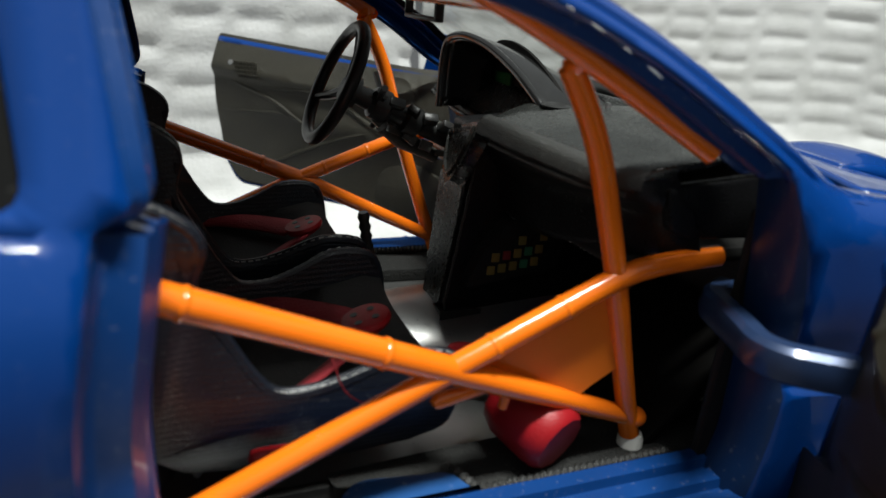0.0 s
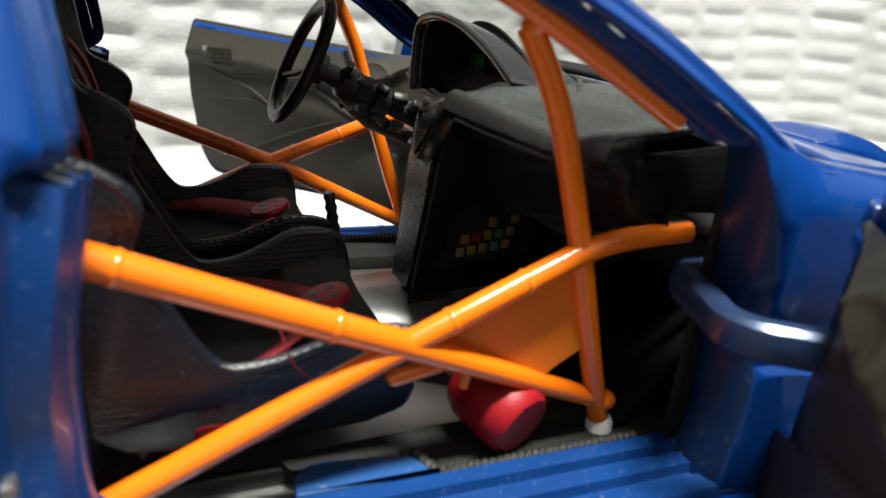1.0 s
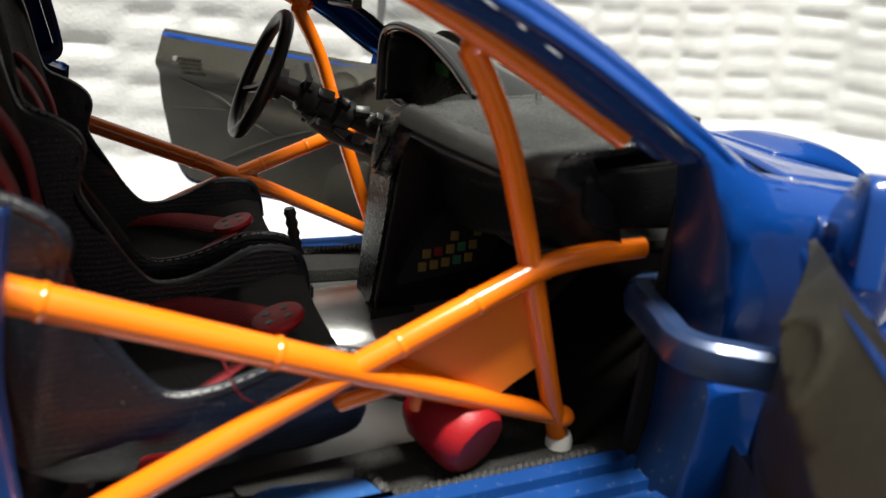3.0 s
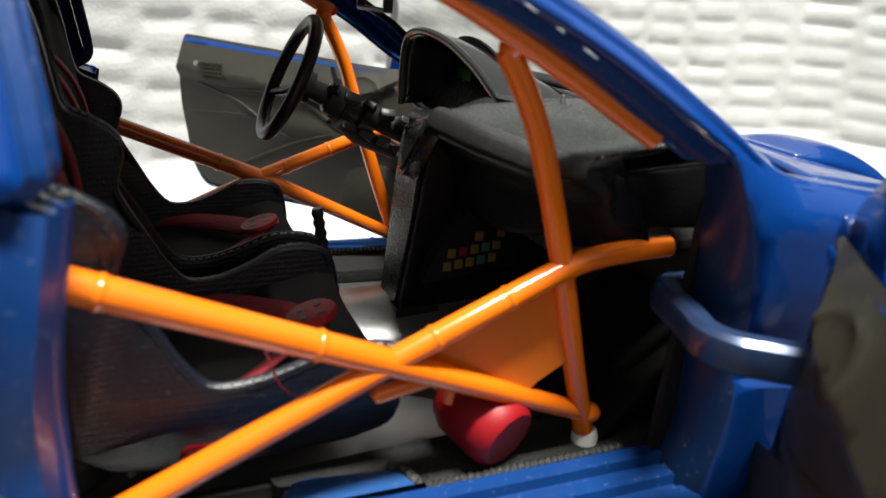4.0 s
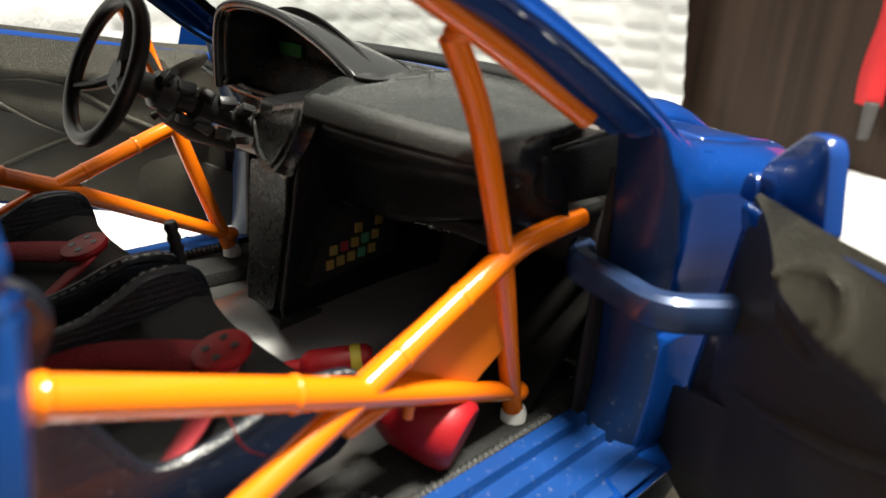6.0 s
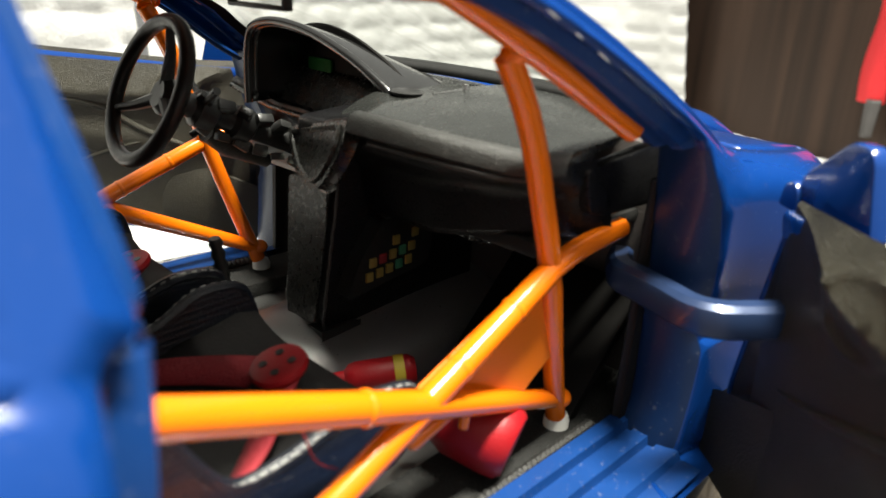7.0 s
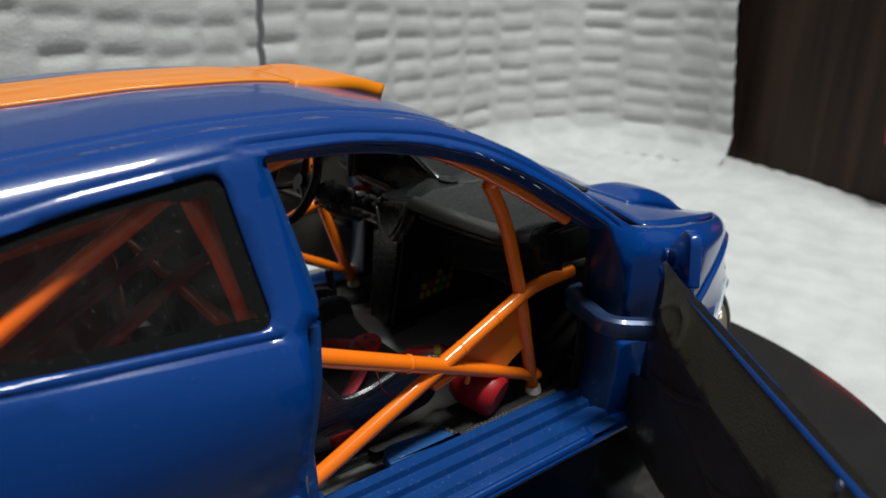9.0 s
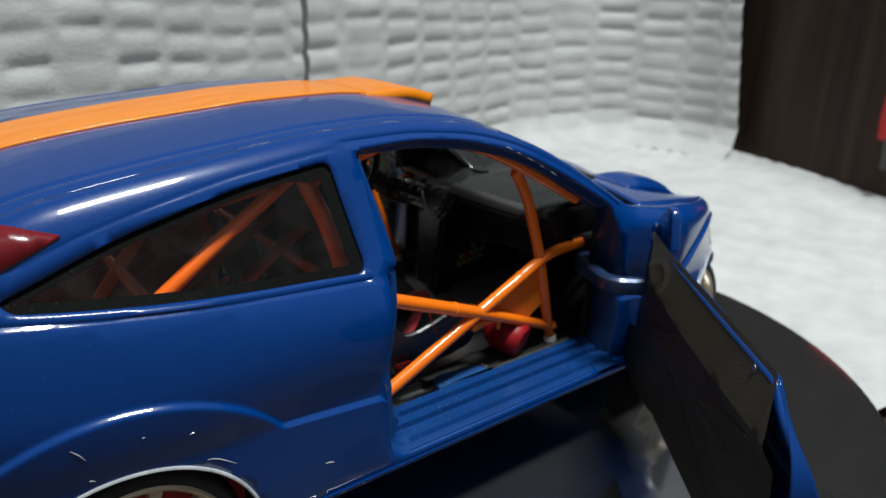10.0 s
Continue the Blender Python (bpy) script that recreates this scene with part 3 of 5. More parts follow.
def body_side(s):
    bm = bmesh.new()
    cut_sheet(bm, SIDE, [DOOR_HOLE, QUARTER], lambda x, z: Vector((x, s * half_width(x, z), z)), 0.035, GUIDES)
    ob = thicken(part("side_panel", bm, BLUE, car), 0.018)
    # stepped frame round the door opening
    ring = fine(DOOR_HOLE, 0.035)
    n = len(ring)
    ctr = Vector((-0.42, 0.8))
    bm = bmesh.new()
    rows = []
    for i, p in enumerate(ring):
        t = (Vector(ring[(i + 1) % n]) - Vector(ring[i - 1])).normalized()
        nrm = Vector((-t.y, t.x))
        if nrm.dot(ctr - Vector(p)) < 0:
            nrm = -nrm
        w = half_width(*p) - 0.004
        deep = lerp_table(p[1], [(0.9, 0.185), (1.0, 0.10), (1.1, 0.065), (1.3, 0.065)])
        sill = 1.0 if p[1] < 0.45 else 0.75 + 0.25 * step01(0.98, 1.06, p[1]) * step01(-1.0, -0.85, p[0])
        steps = [(0.0, 0.0), (0.004, 0.04), (0.005, 0.20), (0.016, 0.28), (0.026, 0.34), (0.030, 0.52), (0.018, 0.56), (0.016, 0.66), (0.030, 0.72), (0.036, 0.80), (0.036, 0.90), (0.026, 0.94), (0.030, 1.08)]
        if p[1] < 0.45 and -0.93 < p[0]:
            steps = SILL_STEPS
        if p[0] < -0.9 and p[1] < 0.97:
            k = step01(0.34, 0.42, p[1])
            steps = [(o + k * extra, d) for (o, d), extra in zip(steps, (0, 0, 0.004, 0.010, 0.045, 0.060, 0.062, 0.065, 0.065, 0.065, 0.065, 0.065, 0.065))]
        rows.append([bm.verts.new((p[0] + nrm.x * o * sill * 1.1, s * (w - d * deep), p[1] + nrm.y * o * sill * 1.1)) for o, d in steps])
    for i in range(n):
        if any(ring[q][0] > 0.02 and ring[q][1] < 0.995 or ring[q][1] < 0.37 and ring[q][0] > -0.86 for q in (i, (i + 1) % n)):
            continue
        for k in range(len(rows[0]) - 1):
            bm.faces.new((rows[i][k], rows[(i + 1) % n][k], rows[(i + 1) % n][k + 1], rows[i][k + 1]))
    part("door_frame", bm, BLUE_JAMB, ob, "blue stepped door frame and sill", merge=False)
    bm = bmesh.new()
    rows = []
    for x in [-0.90 + 0.05 * k for k in range(21)] + [0.118]:
        w = half_width(min(x, 0.0), 0.345) - 0.004
        rows.append([bm.verts.new((x, s * (w - d * 0.185), 0.345 + o * 1.1)) for o, d in SILL_STEPS])
    for a, c in zip(rows, rows[1:]):
        for k in range(len(SILL_STEPS) - 1):
            bm.faces.new((a[k], c[k], c[k + 1], a[k + 1]))
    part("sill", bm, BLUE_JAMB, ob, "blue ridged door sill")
    # front post between the wing and the cabin
    bm = bmesh.new()

    def post(a, b_):
        z = 0.335 + 0.675 * a
        inner = smooth_table(z, [(0.33, 0.095), (0.37, 0.108), (0.467, 0.130), (0.62, 0.126), (0.784, 0.112), (0.965, 0.094), (1.02, 0.088)])
        x0, y0 = post_edge(z) - 0.002, half_width(post_edge(z) + 0.002, z) - 0.003
        x = x0 + (inner - x0) * b_ - 0.012 * math.sin(math.pi * min(1, b_ * 1.25)) ** 0.7 + 0.05 * step01(0.9, 1.0, b_)
        return Vector((x, s * (y0 + (0.645 - y0) * b_), z))
    grid(bm, 24, 14, post)
    part("front_post", bm, BLUE_SHADED, ob, "blue front door post")
    # pale tube along each arch lip: its highlight painted as a bright edge
    for ax in (FRONT_AXLE, REAR_AXLE):
        bm = bmesh.new()
        poly_tube(bm, [(x, s * (half_width(x, z) + 0.001), z) for x, z in arc(ax, HUB_Z, ARCH + 0.001, 178, 2, 48)], 0.0055, 6)
        part("arch_edge", bm, SCRATCH_AND_GLINT, ob, "wheel arch edge with a painted highlight")
    for a, c, e in SCRATCHES_AND_GLINTS:
        bm = bmesh.new()
        poly_tube(bm, [(x, s * (half_width(x, z) + 0.0005), z) for x, z in smooth_path_flat(a, c, e)], [0.0004, 0.0012, 0.0016, 0.0012, 0.0004], 5)
        part("pale_fleck", bm, SCRATCH_AND_GLINT, ob, "pale scratch and painted glint mark")
    # latch striker on the rear post
    bm = bmesh.new()
    box(bm, (-1.025, s * 0.825, 0.575), (-0.99, s * 0.775, 0.625), 0.008)
    part("striker", bm, STEEL, ob, "small bright latch striker")
    # quarter window with its black border
    shrink = 0.042
    c = Vector((-1.45, 1.135))
    inner, outer = [], []
    q = fine(QUARTER, 0.05)
    for i, p in enumerate(q):
        t = (Vector(q[(i + 1) % len(q)]) - Vector(q[i - 1])).normalized()
        nrm = Vector((-t.y, t.x))
        if nrm.dot(c - Vector(p)) < 0:
            nrm = -nrm
        k = 0.020 if nrm.y > 0.7 else shrink if p[0] > -1.2 else 0.026
        inner.append((p[0] + nrm.x * k, p[1] + nrm.y * k))
        outer.append((p[0] - nrm.x * 0.014, p[1] - nrm.y * 0.014))
    bm = bmesh.new()
    cut_sheet(bm, outer, [inner], lambda x, z: Vector((x, s * (half_width(x, z) - 0.012), z)), 0.03)
    win = part("quarter_window", bm, FRIT, car, "smoked rear quarter window with a dusty black border", smooth=False)
    bm = bmesh.new()
    cut_sheet(bm, inner, [], lambda x, z: Vector((x, s * (half_width(x, z) - 0.013), z)), 0.06)
    pane = part("pane", bm, SMOKED, win, "smoked clear plastic pane")
    pane.visible_shadow = False
    # tail lamp at the rear pillar
    bm = bmesh.new()
    tl = rounded([(-1.787, 1.222), (-1.90, 1.255), (-1.99, 1.22), (-2.10, 1.06), (-2.13, 0.98), (-2.08, 1.00), (-1.94, 1.160)], 0.012, 3)
    cut_sheet(bm, tl, [], lambda x, z: Vector((x, s * (half_width(x, z) + 0.006), z)), 0.04)
    thicken(part("tail_lamp", bm, LAMP_RED, car, "dark red tail lamp lens"), 0.02)


for s in (-1, 1):
    body_side(s)


def roof():
    bm = bmesh.new()

    def place(a, b):
        y01 = 2 * b - 1
        x = -0.39 - 1.59 * a + (0.045 * (1 - y01 * y01) if a < 0.02 else 0.045 * (1 - y01 * y01) * (1 - a))
        z, w = top_z(x), half_width(x, top_z(x)) + 0.002
        return Vector((x, w * y01, z + 0.036 * (1 - y01 * y01) - 0.006 * step01(0.93, 1.0, abs(y01)) - 0.010 * math.exp(-((abs(y01) - 0.90) / 0.013) ** 2)))
    grid(bm, 48, 120, place)
    top = thicken(part("roof", bm, BLUE, car, "glossy blue roof"), 0.015)
    bm = bmesh.new()

    def stripe(a, b):
        y, x = 0.165 * (2 * b - 1), -0.362 - 1.61 * a
        w = half_width(x, top_z(x))
        base = top_z(x) + 0.036 * (1 - (y / w) ** 2)
        return Vector((x, y, base + 0.007 - 0.02 * step01(-0.60, -0.55, x)))
    grid(bm, 90, 24, stripe)
    thicken(part("roof_stripe", bm, STRIPE, top, "orange centre stripe"), 0.012)
    bm = bmesh.new()

    def scoop(a, b):
        y, x = 0.195 * (2 * b - 1), -0.66 + 0.302 * a
        w = half_width(x, top_z(x))
        base = top_z(x) + 0.036 * (1 - (y / w) ** 2)
        return Vector((x, y, base + 0.009 + 0.034 * step01(-0.66, -0.42, x)))
    grid(bm, 24, 24, scoop)
    thicken(part("roof_scoop", bm, STRIPE, top, "orange roof scoop lip"), 0.055)


roof()


def windscreen():
    rail = [p for p in RAIL if p[0] >= -0.40][::-1]
    edge = [Vector((x, half_width(x, z) - 0.01, z - 0.012)) for x, z in fine(rail, 0.05, False)]
    bm = bmesh.new()
    n = len(edge) - 1

    def place(a, b):
        e = edge[round(a * n)]
        y01 = 2 * b - 1
        out = 1 - y01 * y01
        return Vector((e.x + (0.17 - 0.125 * a) * out, e.y * y01, e.z + 0.030 * out))
    grid(bm, n, 24, place)
    ob = part("windscreen", bm, CLEAR, car, "clear plastic windscreen")
    ob.visible_shadow = False
    # black border, deepest along the roof
    bm = bmesh.new()
    rows = []
    for i in range(n + 1):
        rows.append([bm.verts.new(place(i / n, j / 60) - Vector((0.004, 0, 0.004))) for j in range(61)])
    for i in range(n):
        for j in range(60):
            side = 2 if i > 2 else 1
            if i >= n - 3 or j < side or j > 59 - side:
                bm.faces.new((rows[i][j], rows[i + 1][j], rows[i + 1][j + 1], rows[i][j + 1]))
    bmesh.ops.delete(bm, geom=[v for v in bm.verts if not v.link_faces], context="VERTS")
    part("border", bm, FRIT, ob, "black border printed round the windscreen")
    # rear-view mirror
    bm = bmesh.new()
    for lo, hi in (((-0.066, 1.170), (0.142, 1.180)), ((-0.066, 1.228), (0.142, 1.240)), ((-0.066, 1.176), (-0.054, 1.232)), ((0.132, 1.176), (0.142, 1.232))):
        box(bm, (-0.312, *lo), (-0.290, *hi), 0.004)
    part("mirror", bm, BLACK, ob, "black rear-view mirror frame without its glass")
    bm = bmesh.new()
    poly_tube(bm, [(-0.295, 0.03, 1.235), (-0.28, 0.03, 1.31)], 0.010, 8)
    part("stem", bm, BLACK, ob, "black mirror stem")


windscreen()


def hood_z(x, y01):
    """Height of the bonnet: dished between the wings, y01 from -1 to 1 across it."""
    out = 1 - y01 * y01
    a = (x - 0.26 - 0.16 * out) / (1.07 - 0.048 * out)
    return top_z(0.26 + 1.05 * a) + out * (0.006 - 0.090 * step01(0.42, 0.95, x))


def hood():
    bm = bmesh.new()

    def place(a, b):
        y01 = 2 * b - 1
        x = 0.26 + 1.07 * a + 0.16 * (1 - y01 * y01) * (1 - a * 0.3)
        xe = 0.26 + 1.05 * a
        return Vector((x, (half_width(xe, top_z(xe)) - 0.004) * y01, hood_z(x, y01)))
    grid(bm, 36, 30, place)
    ob = thicken(part("hood", bm, BLUE, car, "glossy blue bonnet"), 0.015)
    for s in (-1, 1):
        bm = bmesh.new()

        def vent(a, b, s=s):
            x, y = 0.47 + 0.40 * a, s * (0.39 + 0.26 * (b - 0.5))
            base = hood_z(x, y / 0.78)
            crest = max(base, top_z(x) + 0.046 * math.sin(math.pi * a ** 0.9))
            return Vector((x, y, base + 0.003 + (crest - base) * (1 - (2 * b - 1) ** 4) * min(1, 5 * a, 6 * (1 - a))))
        grid(bm, 16, 12, vent)
        thicken(part("hood_vent", bm, BLUE, ob, "raised blue bonnet vent"), 0.01)


hood()


def nose():
    bm = bmesh.new()

    def place(a, b):
        y01, z = 2 * b - 1, 0.26 + 0.42 * a
        w = half_width(1.20, 0.45) + 0.01
        x = 1.20 + 0.24 * (1 - abs(y01) ** 2.6) + 0.06 * math.sin(math.pi * a) - 0.05 * a
        return Vector((x, w * y01, z))
    grid(bm, 12, 30, place)
    thicken(part("front_bumper", bm, BLUE, car, "blue front bumper"), 0.02)
    bm = bmesh.new()
    box(bm, (1.36, -0.26, 0.34), (1.50, 0.26, 0.50), 0.02)
    part("grille", bm, BLACK, car, "black front grille")
    for s in (-1, 1):
        bm = bmesh.new()
        hl = rounded([(0.99, 0.62), (1.03, 0.73), (1.15, 0.685), (1.25, 0.59), (1.17, 0.54)], 0.03, 4)
        cut_sheet(bm, hl, [], lambda x, z: Vector((x, s * (half_width(x, z) + 0.006), z)), 0.04)
        thicken(part("headlamp", bm, LAMP_CLEAR, car, "clear headlamp lens"), 0.03)
    bm = bmesh.new()

    def rear(a, b):
        y01, z = 2 * b - 1, 0.28 + 0.68 * a
        w = half_width(-2.1, min(z, 1.05)) + 0.004
        x = lerp_table(z, [(0.28, -2.10), (0.45, -2.17), (0.7, -2.19), (0.92, -2.15), (1.08, -2.08), (1.28, -1.93)]) - 0.10 * (1 - y01 * y01)
        return Vector((x, w * y01 * (1 - 0.22 * step01(0.95, 1.28, z)), z))
    grid(bm, 20, 24, rear)
    thicken(part("rear_panel", bm, BLUE, car, "blue tailgate and rear bumper"), 0.02)


nose()


def rear_window():
    bm = bmesh.new()

    def place(a, b):
        y01 = 2 * b - 1
        x = -2.16 + 0.20 * a - 0.08 * (1 - y01 * y01) * (1 - a)
        return Vector((x, 0.72 * y01 * (1 - 0.10 * a), 0.955 + 0.315 * a + 0.03 * a * (1 - y01 * y01)))
    grid(bm, 10, 20, place)
    ob = part("rear_window", bm, CLEAR, car, "clear plastic rear window")
    ob.visible_shadow = False


rear_window()


def wheel(x, s):
    y = s * (0.58 if x > 0 else 0.72)
    m = Matrix.Translation((x, y, HUB_Z)) @ Matrix.Rotation(radians(-90 * s), 4, "X")
    bm = bmesh.new()
    lathe(bm, [(0.20, -0.09), (0.27, -0.10), (0.295, -0.085), (0.30, -0.06), (0.30, 0.05), (0.293, 0.075), (0.280, 0.086), (0.262, 0.088), (0.255, 0.075), (0.255, -0.09)], m, 48)
    tyre = part("tyre", bm, RUBBER, car, "black rubber tyre")
    bm = bmesh.new()
    lathe(bm, [(0.258, -0.08), (0.258, 0.084), (0.250, 0.089), (0.238, 0.080), (0.228, 0.05), (0.22, -0.08)], m, 48)
    for k in range(10):
        r = m @ Matrix.Rotation(2 * math.pi * k / 10, 4, "Z")
        box(bm, (0.03, -0.018, 0.035), (0.235, 0.018, 0.062), 0.006, r)
    lathe(bm, [(0.0, 0.03), (0.05, 0.03), (0.05, 0.075), (0.0, 0.08)], m, 24)
    part("rim", bm, RIM, tyre, "pale champagne wheel rim")
    bm = bmesh.new()
    lathe(bm, [(0.0, -0.02), (0.15, -0.02), (0.15, 0.0), (0.0, 0.0)], m, 32)
    part("brake_disc", bm, STEEL, tyre)


for wx in (FRONT_AXLE, REAR_AXLE):
    for s in (-1, 1):
        wheel(wx, s)


def wheel_wells():
    for ax in (FRONT_AXLE, REAR_AXLE):
        for s in (-1, 1):
            bm = bmesh.new()
            pts = arc(ax, HUB_Z, ARCH + 0.01, 200, -20, 24)
            a = [bm.verts.new((x, s * (half_width(x, z) - 0.02), z)) for x, z in pts]
            b = [bm.verts.new((x, s * 0.52, z)) for x, z in pts]
            for i in range(len(pts) - 1):
                bm.faces.new((a[i], a[i + 1], b[i + 1], b[i]))
            bm.faces.new(b)
            thicken(part("wheel_well", bm, BLACK, car, "black inner wheel arch"), 0.01)


wheel_wells()


def side_skirt(s):
    bm = bmesh.new()

    def place(u, v, w):
        return Vector((-1.38 + w, s * u, v))
    prism(bm, [(0.60, 0.285), (0.78, 0.285), (0.835, 0.300), (0.846, 0.322), (0.70, 0.330), (0.60, 0.335)], place, 1.84, 0.005)
    part("side_skirt", bm, BLUE, car, "blue sill skirt")


for s in (-1, 1):
    side_skirt(s)


def door(s):
    """An open door. d runs from its front edge to its rear end, w into the cabin side."""
    turn = radians(51 if s < 0 else 43)
    origin = Vector((0.235, s * 0.838, 0))
    along = Vector((-math.cos(turn), s * math.sin(turn), 0))
    inn = Vector((-math.sin(turn), -s * math.cos(turn), 0))

    reach, lift = (1.0, 0.0) if s < 0 else (0.86, 0.038)

    def at(d, z, w):
        return origin + along * (d * reach) + inn * w + Vector((0, 0, z + lift))
    rear = [(1.30, 0.950), (1.32, 0.76), (1.29, 0.45), (1.21, 0.345)] if s > 0 else [(1.22, 0.945), (1.385, 0.79), (1.36, 0.50), (1.25, 0.36)]
    skin = rounded([(0.072, 0.897), (0.30, 0.902), *rear, (0.12, 0.325), (-0.02, 0.46)], [0.02, 0.1, 0.02, 0.1, 0.1, 0.05, 0.04, 0.05], 4)
    bm = bmesh.new()
    cut_sheet(bm, skin, [], lambda d, z: at(d, z, -0.050 + 0.061 * step01(0.70, 0.90, z)), 0.06)
    shell = part("door", bm, BLUE, car, "open blue door with a dark trim panel")
    thicken(shell, 0.02)
    # blue return edge round the door
    ring = fine(skin, 0.05)
    bm = bmesh.new()
    rows = []
    for d, z in ring:
        w0 = -0.053 + 0.061 * step01(0.70, 0.90, z)
        rows.append([bm.verts.new(at(d, z, w)) for w in (w0, w0 + 0.006, 0.012, 0.016)])
    for i in range(len(rows)):
        for k in range(3):
            bm.faces.new((rows[i][k], rows[(i + 1) % len(rows)][k], rows[(i + 1) % len(rows)][k + 1], rows[i][k + 1]))
    thicken(part("rim", bm, BLUE, shell, "blue folded door edge", merge=False), 0.010)
    # moulded trim panel
    card = rounded([(0.092, 0.916), (0.30, 0.915), (rear[0][0] + 0.002, rear[0][1] + 0.012), (rear[1][0] - 0.004, rear[1][1]), (rear[2][0] - 0.016, rear[2][1] + 0.01), (rear[3][0] - 0.02, rear[3][1] + 0.02), (0.13, 0.345), (-0.005, 0.47)], [0.008, 0.1, 0.02, 0.1, 0.1, 0.05, 0.04, 0.05], 4)

    def ledge(d):
        return smooth_table(d, [(0.0, 0.925), (0.09, 0.912), (0.16, 0.890), (0.235, 0.862), (0.30, 0.830), (0.42, 0.805), (0.6, 0.800), (1.3, 0.835)])

    def relief(d, z):
        lip, top = ledge(d), 0.908 + 0.040 * d
        slope = (0.050 if s > 0 else 0.060) * min(1, max(0, (top - z) / (top - lip))) - 0.022 * step01(lip, lip - 0.05, z) - 0.015 * step01(0.70, 0.50, z)
        slope *= 0.15 + 0.85 * step01(0.0, 0.24, d - 0.10 * step01(0.6, 0.9, z))
        arm_z = 0.60 + 0.10 * d
        arm = 0.012 * math.exp(-((z - arm_z) / 0.045) ** 2) * step01(0.25, 0.4, d) * step01(1.12, 0.95, d)
        pocket = 0.008 * step01(0.0, 0.09, 0.30 - math.hypot((d - 0.62) * 0.6, z - 0.42))
        q = math.hypot((d - 0.350) / 0.085, (z - 0.815) / 0.062)
        oval = 0.008 * math.exp(-((q - 1) / 0.13) ** 2) * 0.7
        return 0.019 + slope + arm + pocket + oval
    bm = bmesh.new()
    ring = [[(0.350 + 0.085 * q * math.cos(k * math.pi / 16), 0.815 + 0.062 * q * math.sin(k * math.pi / 16)) for k in range(33)] for q in (0.6, 0.85, 1.0, 1.15)]
    cut_sheet(bm, card, [], lambda d, z: at(d, z, relief(d, z)), 0.018, ring + [[(0.02 * k, ledge(0.02 * k) + o) for k in range(65)] for o in (0.02, 0.0, -0.0125, -0.025, -0.0375, -0.05)])
    trim = part("trim_panel", bm, DOOR_CARD, shell, "dark olive moulded trim panel")
    # speaker grille of small bars
    if s > 0:
        bm = bmesh.new()
        for i in range(7):
            for k in range(5):
                d, z = 1.05 + 0.018 * i + 0.006 * k, 0.803 + 0.014 * k
                c = at(d, z, relief(d, z) + 0.002)
                box(bm, (-0.006, -0.004, -0.004), (0.006, 0.004, 0.004), 0, Matrix.Translation(c) @ Matrix.Rotation(math.atan2(along.y, along.x), 4, "Z"))
        part("grille", bm, DOOR_CARD, trim, "small olive speaker grille", smooth=False)
    # raised swooping ridges of the moulding
    for pts, r in (([(1.03, 0.768), (0.90, 0.777), (0.78, 0.779), (0.66, 0.764), (0.59, 0.736), (0.50, 0.692), (0.39, 0.656), (0.28, 0.621), (0.19, 0.600)], 0.011),
                   ([(1.22, 0.782), (1.09, 0.752), (0.96, 0.717), (0.87, 0.675), (0.78, 0.634), (0.66, 0.600)], 0.008),
                   ([(1.25, 0.660), (1.09, 0.669), (0.94, 0.678), (0.83, 0.654)], 0.006),
                   ([(1.02, 0.455), (0.93, 0.494), (0.82, 0.540), (0.705, 0.584), (0.60, 0.619), (0.50, 0.645)], 0.009)):
        way = smooth_path([Vector((d, 0, z)) for d, z in pts], 5)
        bm = bmesh.new()
        poly_tube(bm, [at(p.x, p.z, relief(p.x, p.z) - 0.002) for p in way], [r * (0.25 + 0.75 * math.sin(math.pi * (k + 0.5) / len(way)) ** 0.5) for k in range(len(way))], 10)
        part("ridge", bm, DOOR_CARD, shell, "raised olive moulding ridge")
    # rivet
    rivet_d, rivet_z = (1.205, 0.855) if s > 0 else (1.14, 0.925)
    bm = bmesh.new()
    poly_tube(bm, [at(rivet_d, rivet_z, 0.04), at(rivet_d, rivet_z, relief(rivet_d, rivet_z) + 0.006)], 0.010, 10)
    part("rivet", bm, STEEL, trim, "bright rivet")
    # lower front kick step
    bm = bmesh.new()
    prism(bm, rounded([(-0.045, 0.455), (0.28, 0.575), (0.42, 0.53), (0.46, 0.42), (0.42, 0.345), (0.13, 0.30), (-0.03, 0.315)], 0.06, 4), lambda d, z, w: at(d, z, w + 0.01), 0.032, 0.014)
    part("lower_step", bm, DOOR_CARD, shell, "dark lower front corner of the door")
    # mirror triangle
    bm = bmesh.new()
    prism(bm, rounded([(0.045, 0.885), (0.256, 0.890), (0.222, 1.015), (0.205, 1.034), (0.160, 1.034), (0.052, 0.952)], [0.01, 0.012, 0.012, 0.014, 0.016, 0.02], 4), lambda d, z, w: at(d, z, w - 0.035), 0.035, 0.008)
    part("mirror_triangle", bm, BLUE, shell, "blue mirror mounting triangle")
    bm = bmesh.new()
    prism(bm, rounded([(0.012, 0.885), (0.07, 0.885), (0.066, 0.925), (0.045, 0.940), (0.022, 0.925)], 0.01, 3), lambda d, z, w: at(d, z, w - 0.02), 0.03, 0.005)
    part("hinge_pin", bm, BLUE, shell, "blue pin at the front of the door")
    # dog-leg hinge to the front post
    bm = bmesh.new()
    corners = [(0.15, 0.575), (0.088, 0.615), (0.066, 0.675), (0.045, 0.740), (0.024, 0.800), (0.036, 0.846), (0.078, 0.885), (0.13, 0.925)]
    path = smooth_path([Vector((x + 0.010, s * y, 0.706)) for x, y in corners], 6)
    rows = []
